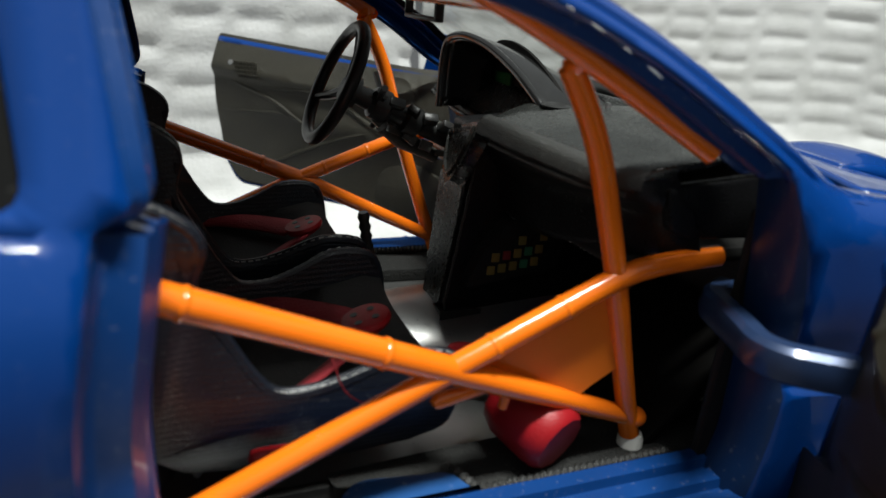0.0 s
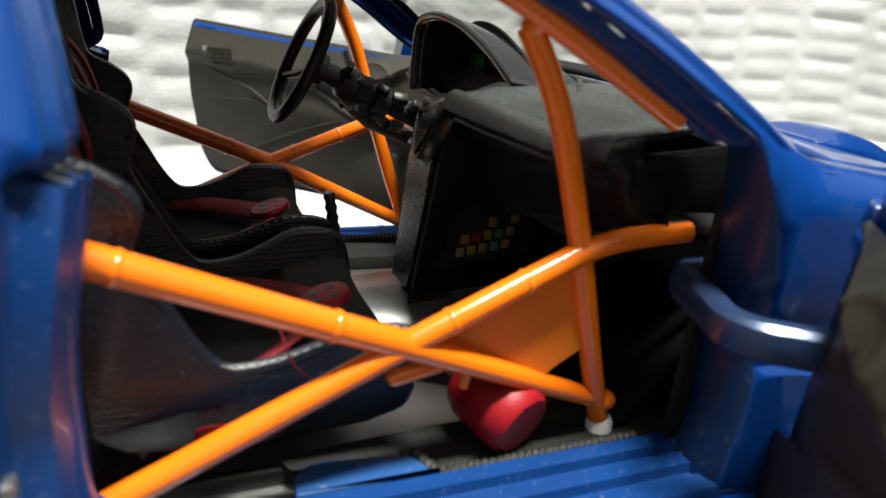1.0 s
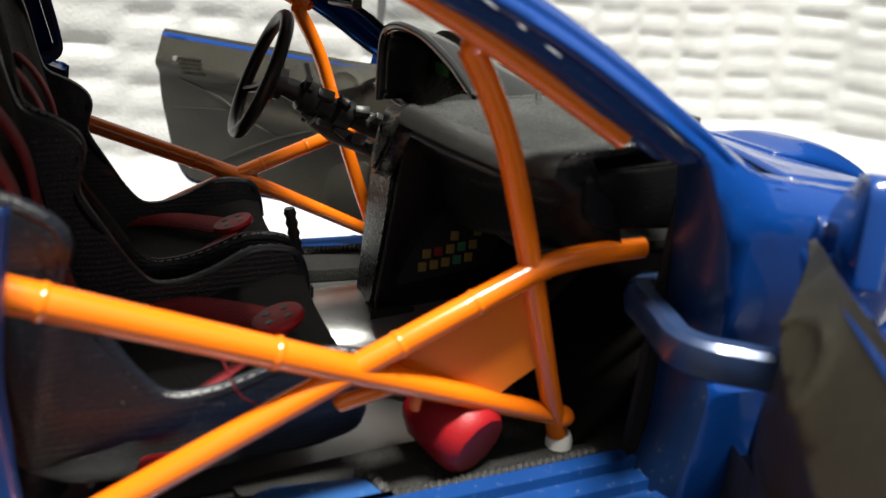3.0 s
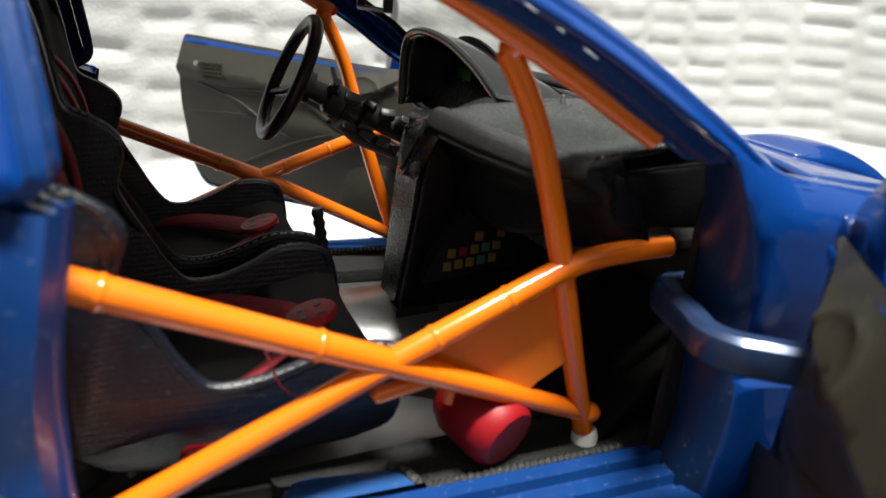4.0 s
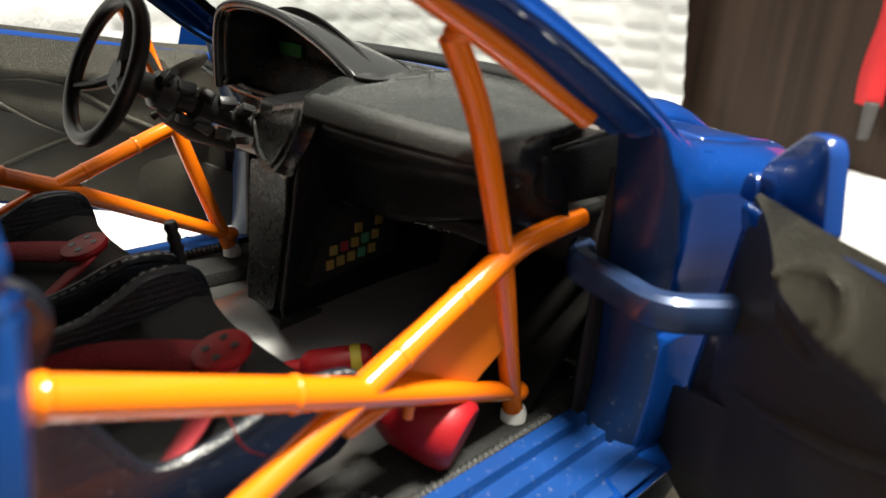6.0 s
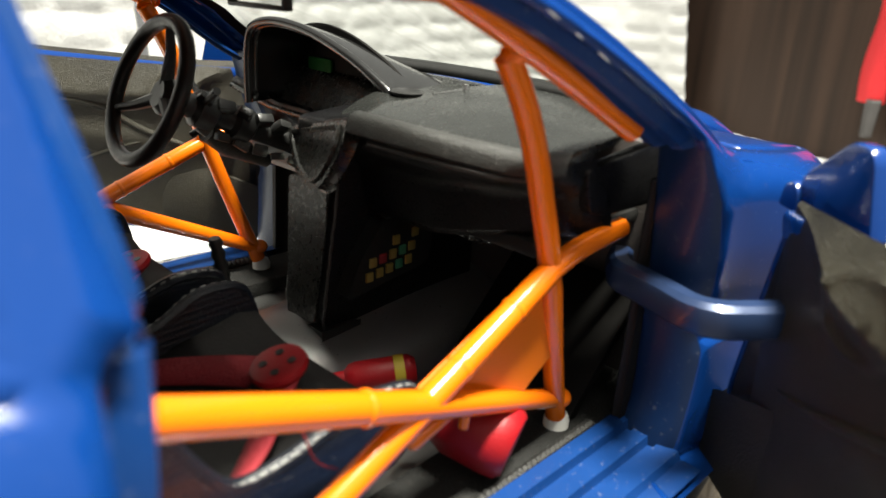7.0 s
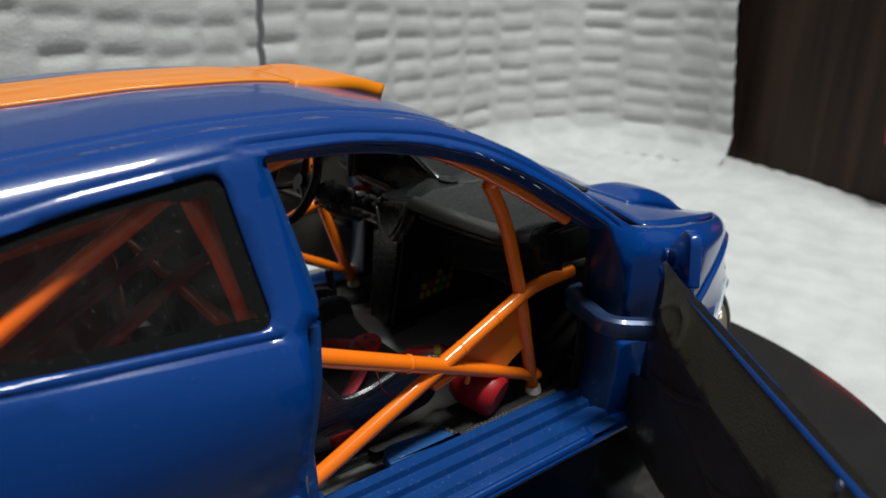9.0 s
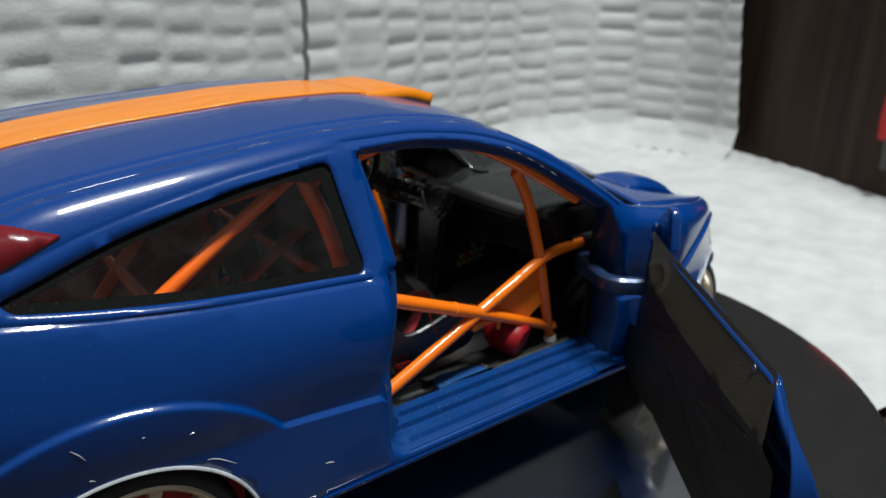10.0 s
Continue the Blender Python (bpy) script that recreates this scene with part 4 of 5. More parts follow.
    for i, p in enumerate(path):
        t = (path[min(i + 1, len(path) - 1)] - path[max(i - 1, 0)]).normalized()
        side = Vector((-t.y, t.x, 0)).normalized()
        rows.append([bm.verts.new(p + side * a + Vector((0, 0, b))) for a, b in ((-0.024, -0.024), (-0.029, 0.0), (-0.024, 0.024), (-0.013, 0.033), (0.013, 0.033), (0.024, 0.024), (0.029, 0.0), (0.024, -0.024), (0.013, -0.033), (-0.013, -0.033))])
    for a, b in zip(rows, rows[1:]):
        for k in range(10):
            bm.faces.new((a[k], a[(k + 1) % 10], b[(k + 1) % 10], b[k]))
    bm.faces.new(rows[0]), bm.faces.new(rows[-1][::-1])
    part("hinge_arm", bm, HINGE, shell, "blue-grey dog-leg hinge arm")


for s in (-1, 1):
    door(s)

# ---- cabin ----


def cabin_shell():
    bm = bmesh.new()
    box(bm, (-2.05, -0.655, 0.305), (0.42, 0.655, 0.325), 0.004)
    floor_pan = part("floor_pan", bm, SILVER, car, "silver-grey painted cabin floor")
    bm = bmesh.new()
    box(bm, (-1.36, -0.78, 0.265), (0.42, 0.78, 0.300), 0.010)
    part("underbody", bm, BLUE, car, "blue painted underbody")
    bm = bmesh.new()

    def tunnel(a, b):
        x = -1.35 + 1.72 * a
        t = math.pi * b
        h, w = 0.155 + 0.03 * step01(-0.4, 0.2, x), 0.17 + 0.04 * step01(-0.5, 0.2, x)
        return Vector((x, 0.03 - w * math.cos(t) * (1 + 0.15 * (1 - math.sin(t))), 0.32 + h * math.sin(t) ** 0.7))
    grid(bm, 20, 16, tunnel)
    part("tunnel", bm, SILVER, floor_pan, "silver-grey transmission tunnel")
    bm = bmesh.new()
    box(bm, (0.30, -0.66, 0.32), (0.34, 0.66, 0.93), 0.01)
    part("firewall", bm, FIREWALL, car, "dull grey-brown firewall")
    bm = bmesh.new()
    prism(bm, [(-2.0, 0.32), (-1.02, 0.32), (-1.02, 0.93), (-1.9, 0.99), (-2.0, 0.9)], lambda x, z, w: Vector((x, -0.70 + w, z)), 0.03)
    part("side_trim", bm, MAROON, car, "dark maroon rear side lining")
    bm = bmesh.new()
    prism(bm, [(-2.0, 0.32), (-1.02, 0.32), (-1.02, 0.93), (-1.17, 0.97), (-1.20, 1.13), (-1.60, 1.10), (-1.9, 1.0), (-2.0, 0.9)], lambda x, z, w: Vector((x, 0.655 + w, z)), 0.02)
    part("side_trim", bm, MAROON, car, "dark maroon rear side lining")
    bm = bmesh.new()
    box(bm, (-2.02, -0.66, 0.5), (-1.98, 0.66, 0.94), 0.01)
    part("rear_lining", bm, MAROON, car, "dark maroon rear lining")
    bm = bmesh.new()
    box(bm, (-1.97, -0.66, 0.60), (-1.13, 0.66, 0.625), 0.008)
    part("rear_deck", bm, MAROON, car, "dark maroon deck behind the seats")
    # headliner
    bm = bmesh.new()

    def liner(a, b):
        y01, x = 2 * b - 1, -0.42 - 1.33 * a
        return Vector((x, (half_width(x, top_z(x)) - 0.02) * y01, top_z(x) - 0.03 + 0.03 * (1 - y01 * y01)))
    grid(bm, 12, 10, liner)
    part("headliner", bm, BLACK, car, "dark headliner")
    # carpet of the front footwell, with its notched edge
    for s in (-1, 1):
        bm = bmesh.new()
        edge = rounded([(0.30, 0.636), (-0.362, 0.640), (-0.388, 0.628), (-0.402, 0.570), (-0.42, 0.554), (-0.62, 0.534), (-0.63, 0.50), (-0.44, 0.485), (0.05, 0.46), (0.30, 0.46)], 0.008, 2)
        prism(bm, edge, lambda u, v, w: Vector((u, s * v, 0.327 + w)), 0.042, 0.006)
        part("carpet", bm, CARPET, floor_pan, "black flocked footwell carpet")
        bm = bmesh.new()
        run = fine([(0.05, 0.634), (-0.36, 0.640), (-0.385, 0.628), (-0.398, 0.574), (-0.42, 0.558)], 0.0075, False)
        poly_tube(bm, [(x, s * (y - 0.012), 0.374 + 0.003 * (k % 2)) for k, (x, y) in enumerate(run)], [0.0105 + 0.0030 * (k % 2) for k in range(len(run))], 8)
        part("carpet_edge", bm, CORD, floor_pan, "black corded carpet edge", smooth=False)
        bm = bmesh.new()
        prism(bm, rounded([(-0.372, 0.630), (-0.391, 0.628), (-0.410, 0.578), (-0.425, 0.568), (-0.572, 0.549), (-0.60, 0.555), (-0.626, 0.580), (-0.634, 0.630)], 0.006, 3), lambda u, v, w: Vector((u, s * v, 0.330 + w)), 0.0575, 0.006)
        part("sill_plate", bm, PLATE, floor_pan, "dusty blue inner sill plate")
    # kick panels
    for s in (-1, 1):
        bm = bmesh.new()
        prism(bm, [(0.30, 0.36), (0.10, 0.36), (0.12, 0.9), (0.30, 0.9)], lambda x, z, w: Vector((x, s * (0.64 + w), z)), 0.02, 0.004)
        part("kick_panel", bm, KICK, car, "near-black kick panel")


cabin_shell()

# ---- roll cage ----
cage = part("roll_cage", (lambda b: (poly_tube(b, smooth_path([(-0.985, -0.62, 0.34), (-1.01, -0.625, 0.85), (-1.055, -0.60, 1.07), (-1.09, -0.565, 1.18), (-1.11, -0.50, 1.275), (-1.11, -0.40, 1.315), (-1.11, 0.40, 1.315), (-1.11, 0.50, 1.275), (-1.09, 0.565, 1.18), (-1.055, 0.60, 1.07), (-1.01, 0.625, 0.85), (-0.985, 0.62, 0.34)], 6), 0.026, 14), b)[1])(bmesh.new()), ORANGE, car, "orange painted tubular roll cage")


def bar(name, pts, r=0.026, mat=None, label="", n=0, welds=()):
    bm = bmesh.new()
    poly_tube(bm, smooth_path(pts, n) if n else pts, r, 16)
    ob = part(name, bm, mat or ORANGE, cage, label)
    r = r[0] if isinstance(r, list) else r
    for a, b, t in welds:
        bm = bmesh.new()
        c, d = Vector(a).lerp(Vector(b), t), (Vector(b) - Vector(a)).normalized()
        poly_tube(bm, [c - d * 0.006, c - d * 0.002, c + d * 0.002, c + d * 0.006], [r * 1.01, r * 1.09, r * 1.09, r * 1.01], 14)
        part("sleeve_ring", bm, ORANGE, ob)
    return ob


for s in (-1, 1):
    x_mid, foot, join = (-0.460, s * 0.630, 0.642), (-0.008, s * 0.568, 0.437), (-0.145, s * 0.612, 0.772)
    rear_up, rear_low = (-0.96, s * 0.640, 0.838), (-0.96, s * 0.640, 0.415)
    bar("door_bar", [rear_up, x_mid, foot], [0.0255, 0.0245, 0.0200], welds=[(rear_up, x_mid, 0.05), (rear_up, x_mid, 0.16), (rear_up, x_mid, 0.76)])
    bar("door_bar", [rear_low, x_mid, join], 0.0225, welds=[(x_mid, join, 0.25), (x_mid, join, 0.68)])
    bar("front_brace", [join, (-0.085, s * 0.611, 0.789), (0.0, s * 0.606, 0.797), (0.096, s * 0.600, 0.800)], 0.0215, n=5)
    bar("front_leg", [(-0.008, s * 0.568, 0.40), (-0.062, s * 0.584, 0.55), (-0.138, s * 0.606, 0.778), (-0.180, s * 0.604, 0.915), (-0.209, s * 0.602, 1.0), (-0.243, s * 0.600, 1.072), (-0.284, s * 0.595, 1.143)], 0.0215, n=4)
    run = [(-1.09, s * 0.54, 1.20), (-0.95, s * 0.575, 1.270), (-0.82, s * 0.578, 1.303), (-0.66, s * 0.580, 1.301), (-0.49, s * 0.592, 1.262), (-0.276, s * 0.618, 1.163)]
    bar("roof_bar", run + ([(-0.036, s * 0.674, 1.020)] if s < 0 else [(-0.25, s * 0.62, 1.15)]), 0.0215, n=5)
    bm = bmesh.new()
    poly_tube(bm, [(-0.272, s * 0.618, 1.161), (-0.282, s * 0.594, 1.138)], 0.020, 12)
    part("joint_stub", bm, ORANGE, cage)
    bm = bmesh.new()
    bmesh.ops.create_uvsphere(bm, u_segments=16, v_segments=10, radius=0.027, matrix=Matrix.Translation((-0.004, s * 0.569, 0.438)) @ Matrix.Diagonal((1, 1, 0.8, 1)))
    part("joint", bm, ORANGE, cage)
    bm = bmesh.new()
    lathe(bm, [(0.0, 0.33), (0.027, 0.33), (0.027, 0.385), (0.022, 0.398), (0.0, 0.40)], Matrix.Translation((0.0, s * 0.567, 0)), 20)
    part("foot_pad", bm, WHITE, cage, "white cage foot")
    if s < 0:
        # gusset plate with a notch
        bm = bmesh.new()
        prism(bm, rounded([(-0.435, 0.640), (-0.165, 0.757), (-0.132, 0.71), (-0.078, 0.590), (-0.150, 0.548), (-0.190, 0.515), (-0.32, 0.575)], 0.006, 2), lambda u, v, w: Vector((u, s * (0.585 + w), v)), 0.012, 0.003)
        part("gusset_plate", bm, ORANGE_DULL, cage, "flat orange gusset plate")
        # bracket under the crossing
        bm = bmesh.new()
        poly_tube(bm, [(-0.484, s * 0.622, 0.574), (-0.476, s * 0.620, 0.578), (-0.34, s * 0.598, 0.590)], [0.009, 0.015, 0.015], 12)
        part("bracket", bm, ORANGE, cage)
        bm = bmesh.new()
        poly_tube(bm, [(-0.325, s * 0.60, 0.60), (-0.335, s * 0.60, 0.53)], [0.012, 0.009], 10)
        part("bracket", bm, ORANGE, cage)
    bar("rear_stay", [(-1.10, s * 0.545, 1.265), (-1.205, s * 0.58, 1.210), (-1.385, s * 0.632, 1.122), (-1.595, s * 0.682, 1.000), (-1.72, s * 0.695, 0.93)], 0.0205)
    bar("rear_cross", [(-1.85, s * 0.40, 0.70), (-1.40, s * -0.02, 0.99), (-1.1, s * -0.42, 1.19)], 0.022)
bar("rear_tie", [(-1.55, -0.44, 0.89), (-1.55, 0.44, 0.89)], 0.020)
bar("rear_tie", [(-1.80, -0.44, 0.72), (-1.80, 0.44, 0.72)], 0.020)
bar("harness_bar", [(-1.01, -0.61, 0.86), (-1.01, 0.61, 0.86)], 0.021)
bar("roof_cross_bar", [(-0.40, -0.58, 1.235), (-0.40, 0.58, 1.235)], 0.021)

# ---- seats ----
SEAT_SIDE = [(-0.405, 0.530), (-0.412, 0.590), (-0.435, 0.628), (-0.52, 0.636), (-0.60, 0.602), (-0.67, 0.580), (-0.735, 0.582), (-0.78, 0.630), (-0.82, 0.700), (-0.862, 0.775), (-0.866, 0.810), (-0.853, 0.855), (-0.862, 0.886), (-0.895, 0.912), (-0.950, 0.942), (-0.966, 1.000), (-0.98, 1.090), (-1.0, 1.165), (-1.03, 1.204),
             (-1.065, 1.184), (-1.05, 1.054), (-1.015, 0.854), (-0.98, 0.654), (-0.945, 0.504), (-0.885, 0.429), (-0.725, 0.404), (-0.475, 0.419), (-0.41, 0.454)]


def seat(cy):
    shell = None
    for s in (-1, 1):
        bm = bmesh.new()

        def place(u, v, w, s=s):
            flare = 0.040 * step01(0.72, 0.86, v) * step01(1.02, 0.92, v) - 0.03 * step01(1.05, 1.16, v) + 0.02 * step01(0.55, 0.62, v) * step01(-0.70, -0.50, u) - 0.055 * step01(0.52, 0.40, v)
            return Vector((u, cy + s * (0.222 + flare + w), v))
        prism(bm, rounded(SEAT_SIDE, 0.02, 2), place, 0.028, 0.008)
        ob = part("seat" if shell is None else "bolster", bm, SEAT_SHELL, shell or car, "black rally bucket seat with red harness" if shell is None else "black padded side wing")
        shell = shell or ob
        bm = bmesh.new()
        rim = [Vector((u, cy + s * (0.236 + 0.040 * step01(0.72, 0.86, v) * step01(1.02, 0.92, v) - 0.03 * step01(1.05, 1.16, v) + 0.02 * step01(0.55, 0.62, v) * step01(-0.70, -0.50, u) - 0.055 * step01(0.52, 0.40, v)), v + 0.003)) for u, v in SEAT_SIDE[:20]]
        poly_tube(bm, smooth_path(rim, 3), 0.013, 8)
        part("piping", bm, SEAT_SHELL, shell, "worn black edge piping")
        bm = bmesh.new()
        path = smooth_path(rim, 8)
        for a, c in zip(path[::2], path[1::2]):
            t = (c - a).normalized()
            mid = (a + c) / 2 + Vector((0, s * 0.006, 0.009))
            box(bm, (-0.0055, -0.0036, -0.0016), (0.0055, 0.0036, 0.0016), 0, Matrix.Translation(mid) @ t.to_track_quat("X", "Z").to_matrix().to_4x4())
        part("stitching", bm, THREAD, shell, "pale hem stitching", smooth=False)
    bm = bmesh.new()

    def pad(a, b):
        y01 = 2 * b - 1
        prof = [(-0.40, 0.50), (-0.41, 0.548), (-0.455, 0.558), (-0.625, 0.52), (-0.805, 0.50), (-0.895, 0.55), (-0.935, 0.70), (-0.97, 0.90), (-1.0, 1.05), (-1.02, 1.17), (-1.045, 1.19)]
        k = a * (len(prof) - 1)
        i = min(int(k), len(prof) - 2)
        x = prof[i][0] + (prof[i + 1][0] - prof[i][0]) * (k - i)
        z = prof[i][1] + (prof[i + 1][1] - prof[i][1]) * (k - i)
        rib = 0.002 * abs(math.sin(k * 3.1)) * (1 - y01 ** 2)
        w = 0.222 - 0.02 * step01(0.85, 1.0, a)
        curl = 0.035 * y01 ** 4
        return Vector((x + curl * step01(0.45, 0.6, a), cy + w * y01, z + rib + curl * step01(0.5, 0.35, a)))
    grid(bm, 40, 16, pad)
    thicken(part("cushion", bm, SEAT, shell, "black ribbed cloth cushion"), 0.03)
    # harness: round buckle, lap and shoulder belts
    bm = bmesh.new()
    m = Matrix.Translation((-0.515, cy - 0.02, 0.590)) @ Matrix.Rotation(radians(-18), 4, "Y")
    lathe(bm, [(0.0, 0.0), (0.050, 0.0), (0.053, 0.008), (0.050, 0.016), (0.043, 0.018), (0.0, 0.018)], m, 28)
    buckle = part("buckle", bm, RED, shell, "red round harness buckle with four holes")
    for k in range(4):
        bm = bmesh.new()
        a = math.pi / 4 + k * math.pi / 2
        poly_tube(bm, [m @ Vector((0.026 * math.cos(a), 0.026 * math.sin(a), 0.016)), m @ Vector((0.026 * math.cos(a), 0.026 * math.sin(a), 0.0195))], 0.008, 10)
        part("hole", bm, BLACK, buckle, "dark buckle hole")

    def strap(pts, w, side):
        bm = bmesh.new()
        path = smooth_path(pts, 6)
        rows = [(bm.verts.new(p - side * w), bm.verts.new(p), bm.verts.new(p + side * w)) for p in path]
        for a, b in zip(rows, rows[1:]):
            for k in range(2):
                bm.faces.new((a[k], b[k], b[k + 1], a[k + 1]))
        thicken(part("belt", bm, RED_WEB, shell, "red harness belt"), 0.006)
    lap = Vector((0.6, 0.0, 0.25)).normalized()
    for s in (-1, 1):
        strap([Vector((-0.53, cy - 0.02 + s * 0.03, 0.580)), Vector((-0.60, cy + s * 0.11, 0.566)), Vector((-0.70, cy + s * 0.19, 0.555)), Vector((-0.80, cy + s * 0.215, 0.535))], 0.040, lap)
        strap([Vector((-0.83, cy + s * 0.050, 0.560)), Vector((-0.85, cy + s * 0.055, 0.600)), Vector((-0.905, cy + s * 0.09, 0.78)), Vector((-0.925, cy + s * 0.105, 0.90)), Vector((-0.965, cy + s * 0.10, 0.985)), Vector((-1.02, cy + s * 0.10, 1.02)), Vector((-1.10, cy + s * 0.10, 0.985)), Vector((-1.34, cy + s * 0.13, 0.83)), Vector((-1.62, cy + s * 0.17, 0.64))], 0.036, Vector((0, 1, 0)))
    # mounting rails
    for s in (-1, 1):
        bm = bmesh.new()
        box(bm, (-0.92, cy + s * 0.20 - 0.012, 0.325), (-0.45, cy + s * 0.20 + 0.012, 0.358), 0.006)
        part("seat_rail", bm, BLACK, shell)


seat(-0.305)
seat(0.305)


def floor_things():
    # extinguisher lying in the footwell
    d = Vector((-0.070, 0.17, 0.05)).normalized()
    m = Matrix.Translation((-0.212, -0.612, 0.442)) @ d.to_track_quat("Z", "Y").to_matrix().to_4x4()
    bm = bmesh.new()
    lathe(bm, [(0.0, -0.008), (0.060, -0.006), (0.072, 0.006), (0.075, 0.03), (0.075, 0.11), (0.060, 0.145), (0.030, 0.16), (0.026, 0.19), (0.0, 0.195)], m, 11)
    part("extinguisher", bm, RED, car, "red faceted fire extinguisher on the floor")
    # second bottle further in, red with a yellow label
    d = Vector((0.12, -0.09, 0.02)).normalized()
    m = Matrix.Translation((-0.265, -0.205, 0.420)) @ d.to_track_quat("Z", "Y").to_matrix().to_4x4()
    bm = bmesh.new()
    lathe(bm, [(0.0, -0.05), (0.018, -0.05), (0.02, -0.01), (0.031, 0.0), (0.036, 0.015), (0.036, 0.13), (0.026, 0.145), (0.0, 0.147)], m, 18)
    b2 = part("bottle", bm, RED, car, "red bottle with a yellow band")
    bm = bmesh.new()
    lathe(bm, [(0.0365, 0.098), (0.0375, 0.099), (0.0375, 0.12), (0.0365, 0.121)], m, 18)
    part("band", bm, surface("dull_yellow_label", (0.45, 0.34, 0.03), 0.6), b2, "dull yellow label band")
    # red pull under the seat
    bm = bmesh.new()
    box(bm, (-0.785, -0.583, 0.464), (-0.705, -0.547, 0.496), 0.0155)
    part("red_tab", bm, RED, car, "red tab under the seat")
    # thin red wire beside the seat
    bm = bmesh.new()
    poly_tube(bm, smooth_path([(-0.658, -0.588, 0.679), (-0.646, -0.588, 0.644), (-0.636, -0.588, 0.613), (-0.619, -0.588, 0.590), (-0.593, -0.588, 0.570)], 5), 0.0018, 6)
    part("wire", bm, RED_WEB, car, "thin red wire")
    # round air canister behind the seat
    bm = bmesh.new()
    bmesh.ops.create_uvsphere(bm, u_segments=20, v_segments=12, radius=0.075, matrix=Matrix.Translation((-0.955, -0.39, 0.395)) @ Matrix.Diagonal((1, 1, 0.85, 1)))
    can = part("canister", bm, BLACK, car, "dark round canister behind the seat")
    for p in ((-0.87, -0.465, 0.43), (-0.86, -0.46, 0.395)):
        bm = bmesh.new()
        bmesh.ops.create_uvsphere(bm, u_segments=8, v_segments=6, radius=0.010, matrix=Matrix.Translation(p))
        part("stud", bm, STEEL, can)
    # handbrake lever
    bm = bmesh.new()
    pts, rad = [], []
    for k in range(19):
        t = k / 18
        pts.append((-0.375 - 0.04 * t, 0.068, 0.47 + 0.230 * t))
        rad.append(0.012 + (0.004 if k % 2 and t > 0.3 else 0))
    poly_tube(bm, pts, rad, 10)
    part("handbrake", bm, BLACK, car, "black ribbed upright handbrake lever")
    # linkage beside the lever
    bm = bmesh.new()
    for k in range(6):
        box(bm, (-0.62 + k * 0.035, 0.02, 0.50), (-0.60 + k * 0.035, 0.06, 0.53 + 0.012 * (k % 3)), 0.004)
    box(bm, (-0.66, 0.03, 0.47), (-0.36, 0.07, 0.505), 0.006)
    part("gear_linkage", bm, BLACK, car, "black linkage block on the tunnel")
    # footrest plate
    bm = bmesh.new()
    prism(bm, [(0.02, 0.37), (0.27, 0.62), (0.285, 0.60), (0.04, 0.355)], lambda x, z, w: Vector((x, -0.58 + w, z)), 0.36, 0.004)
    part("footrest", bm, DEEP_BLACK, car, "black co-driver footrest plate")


floor_things()


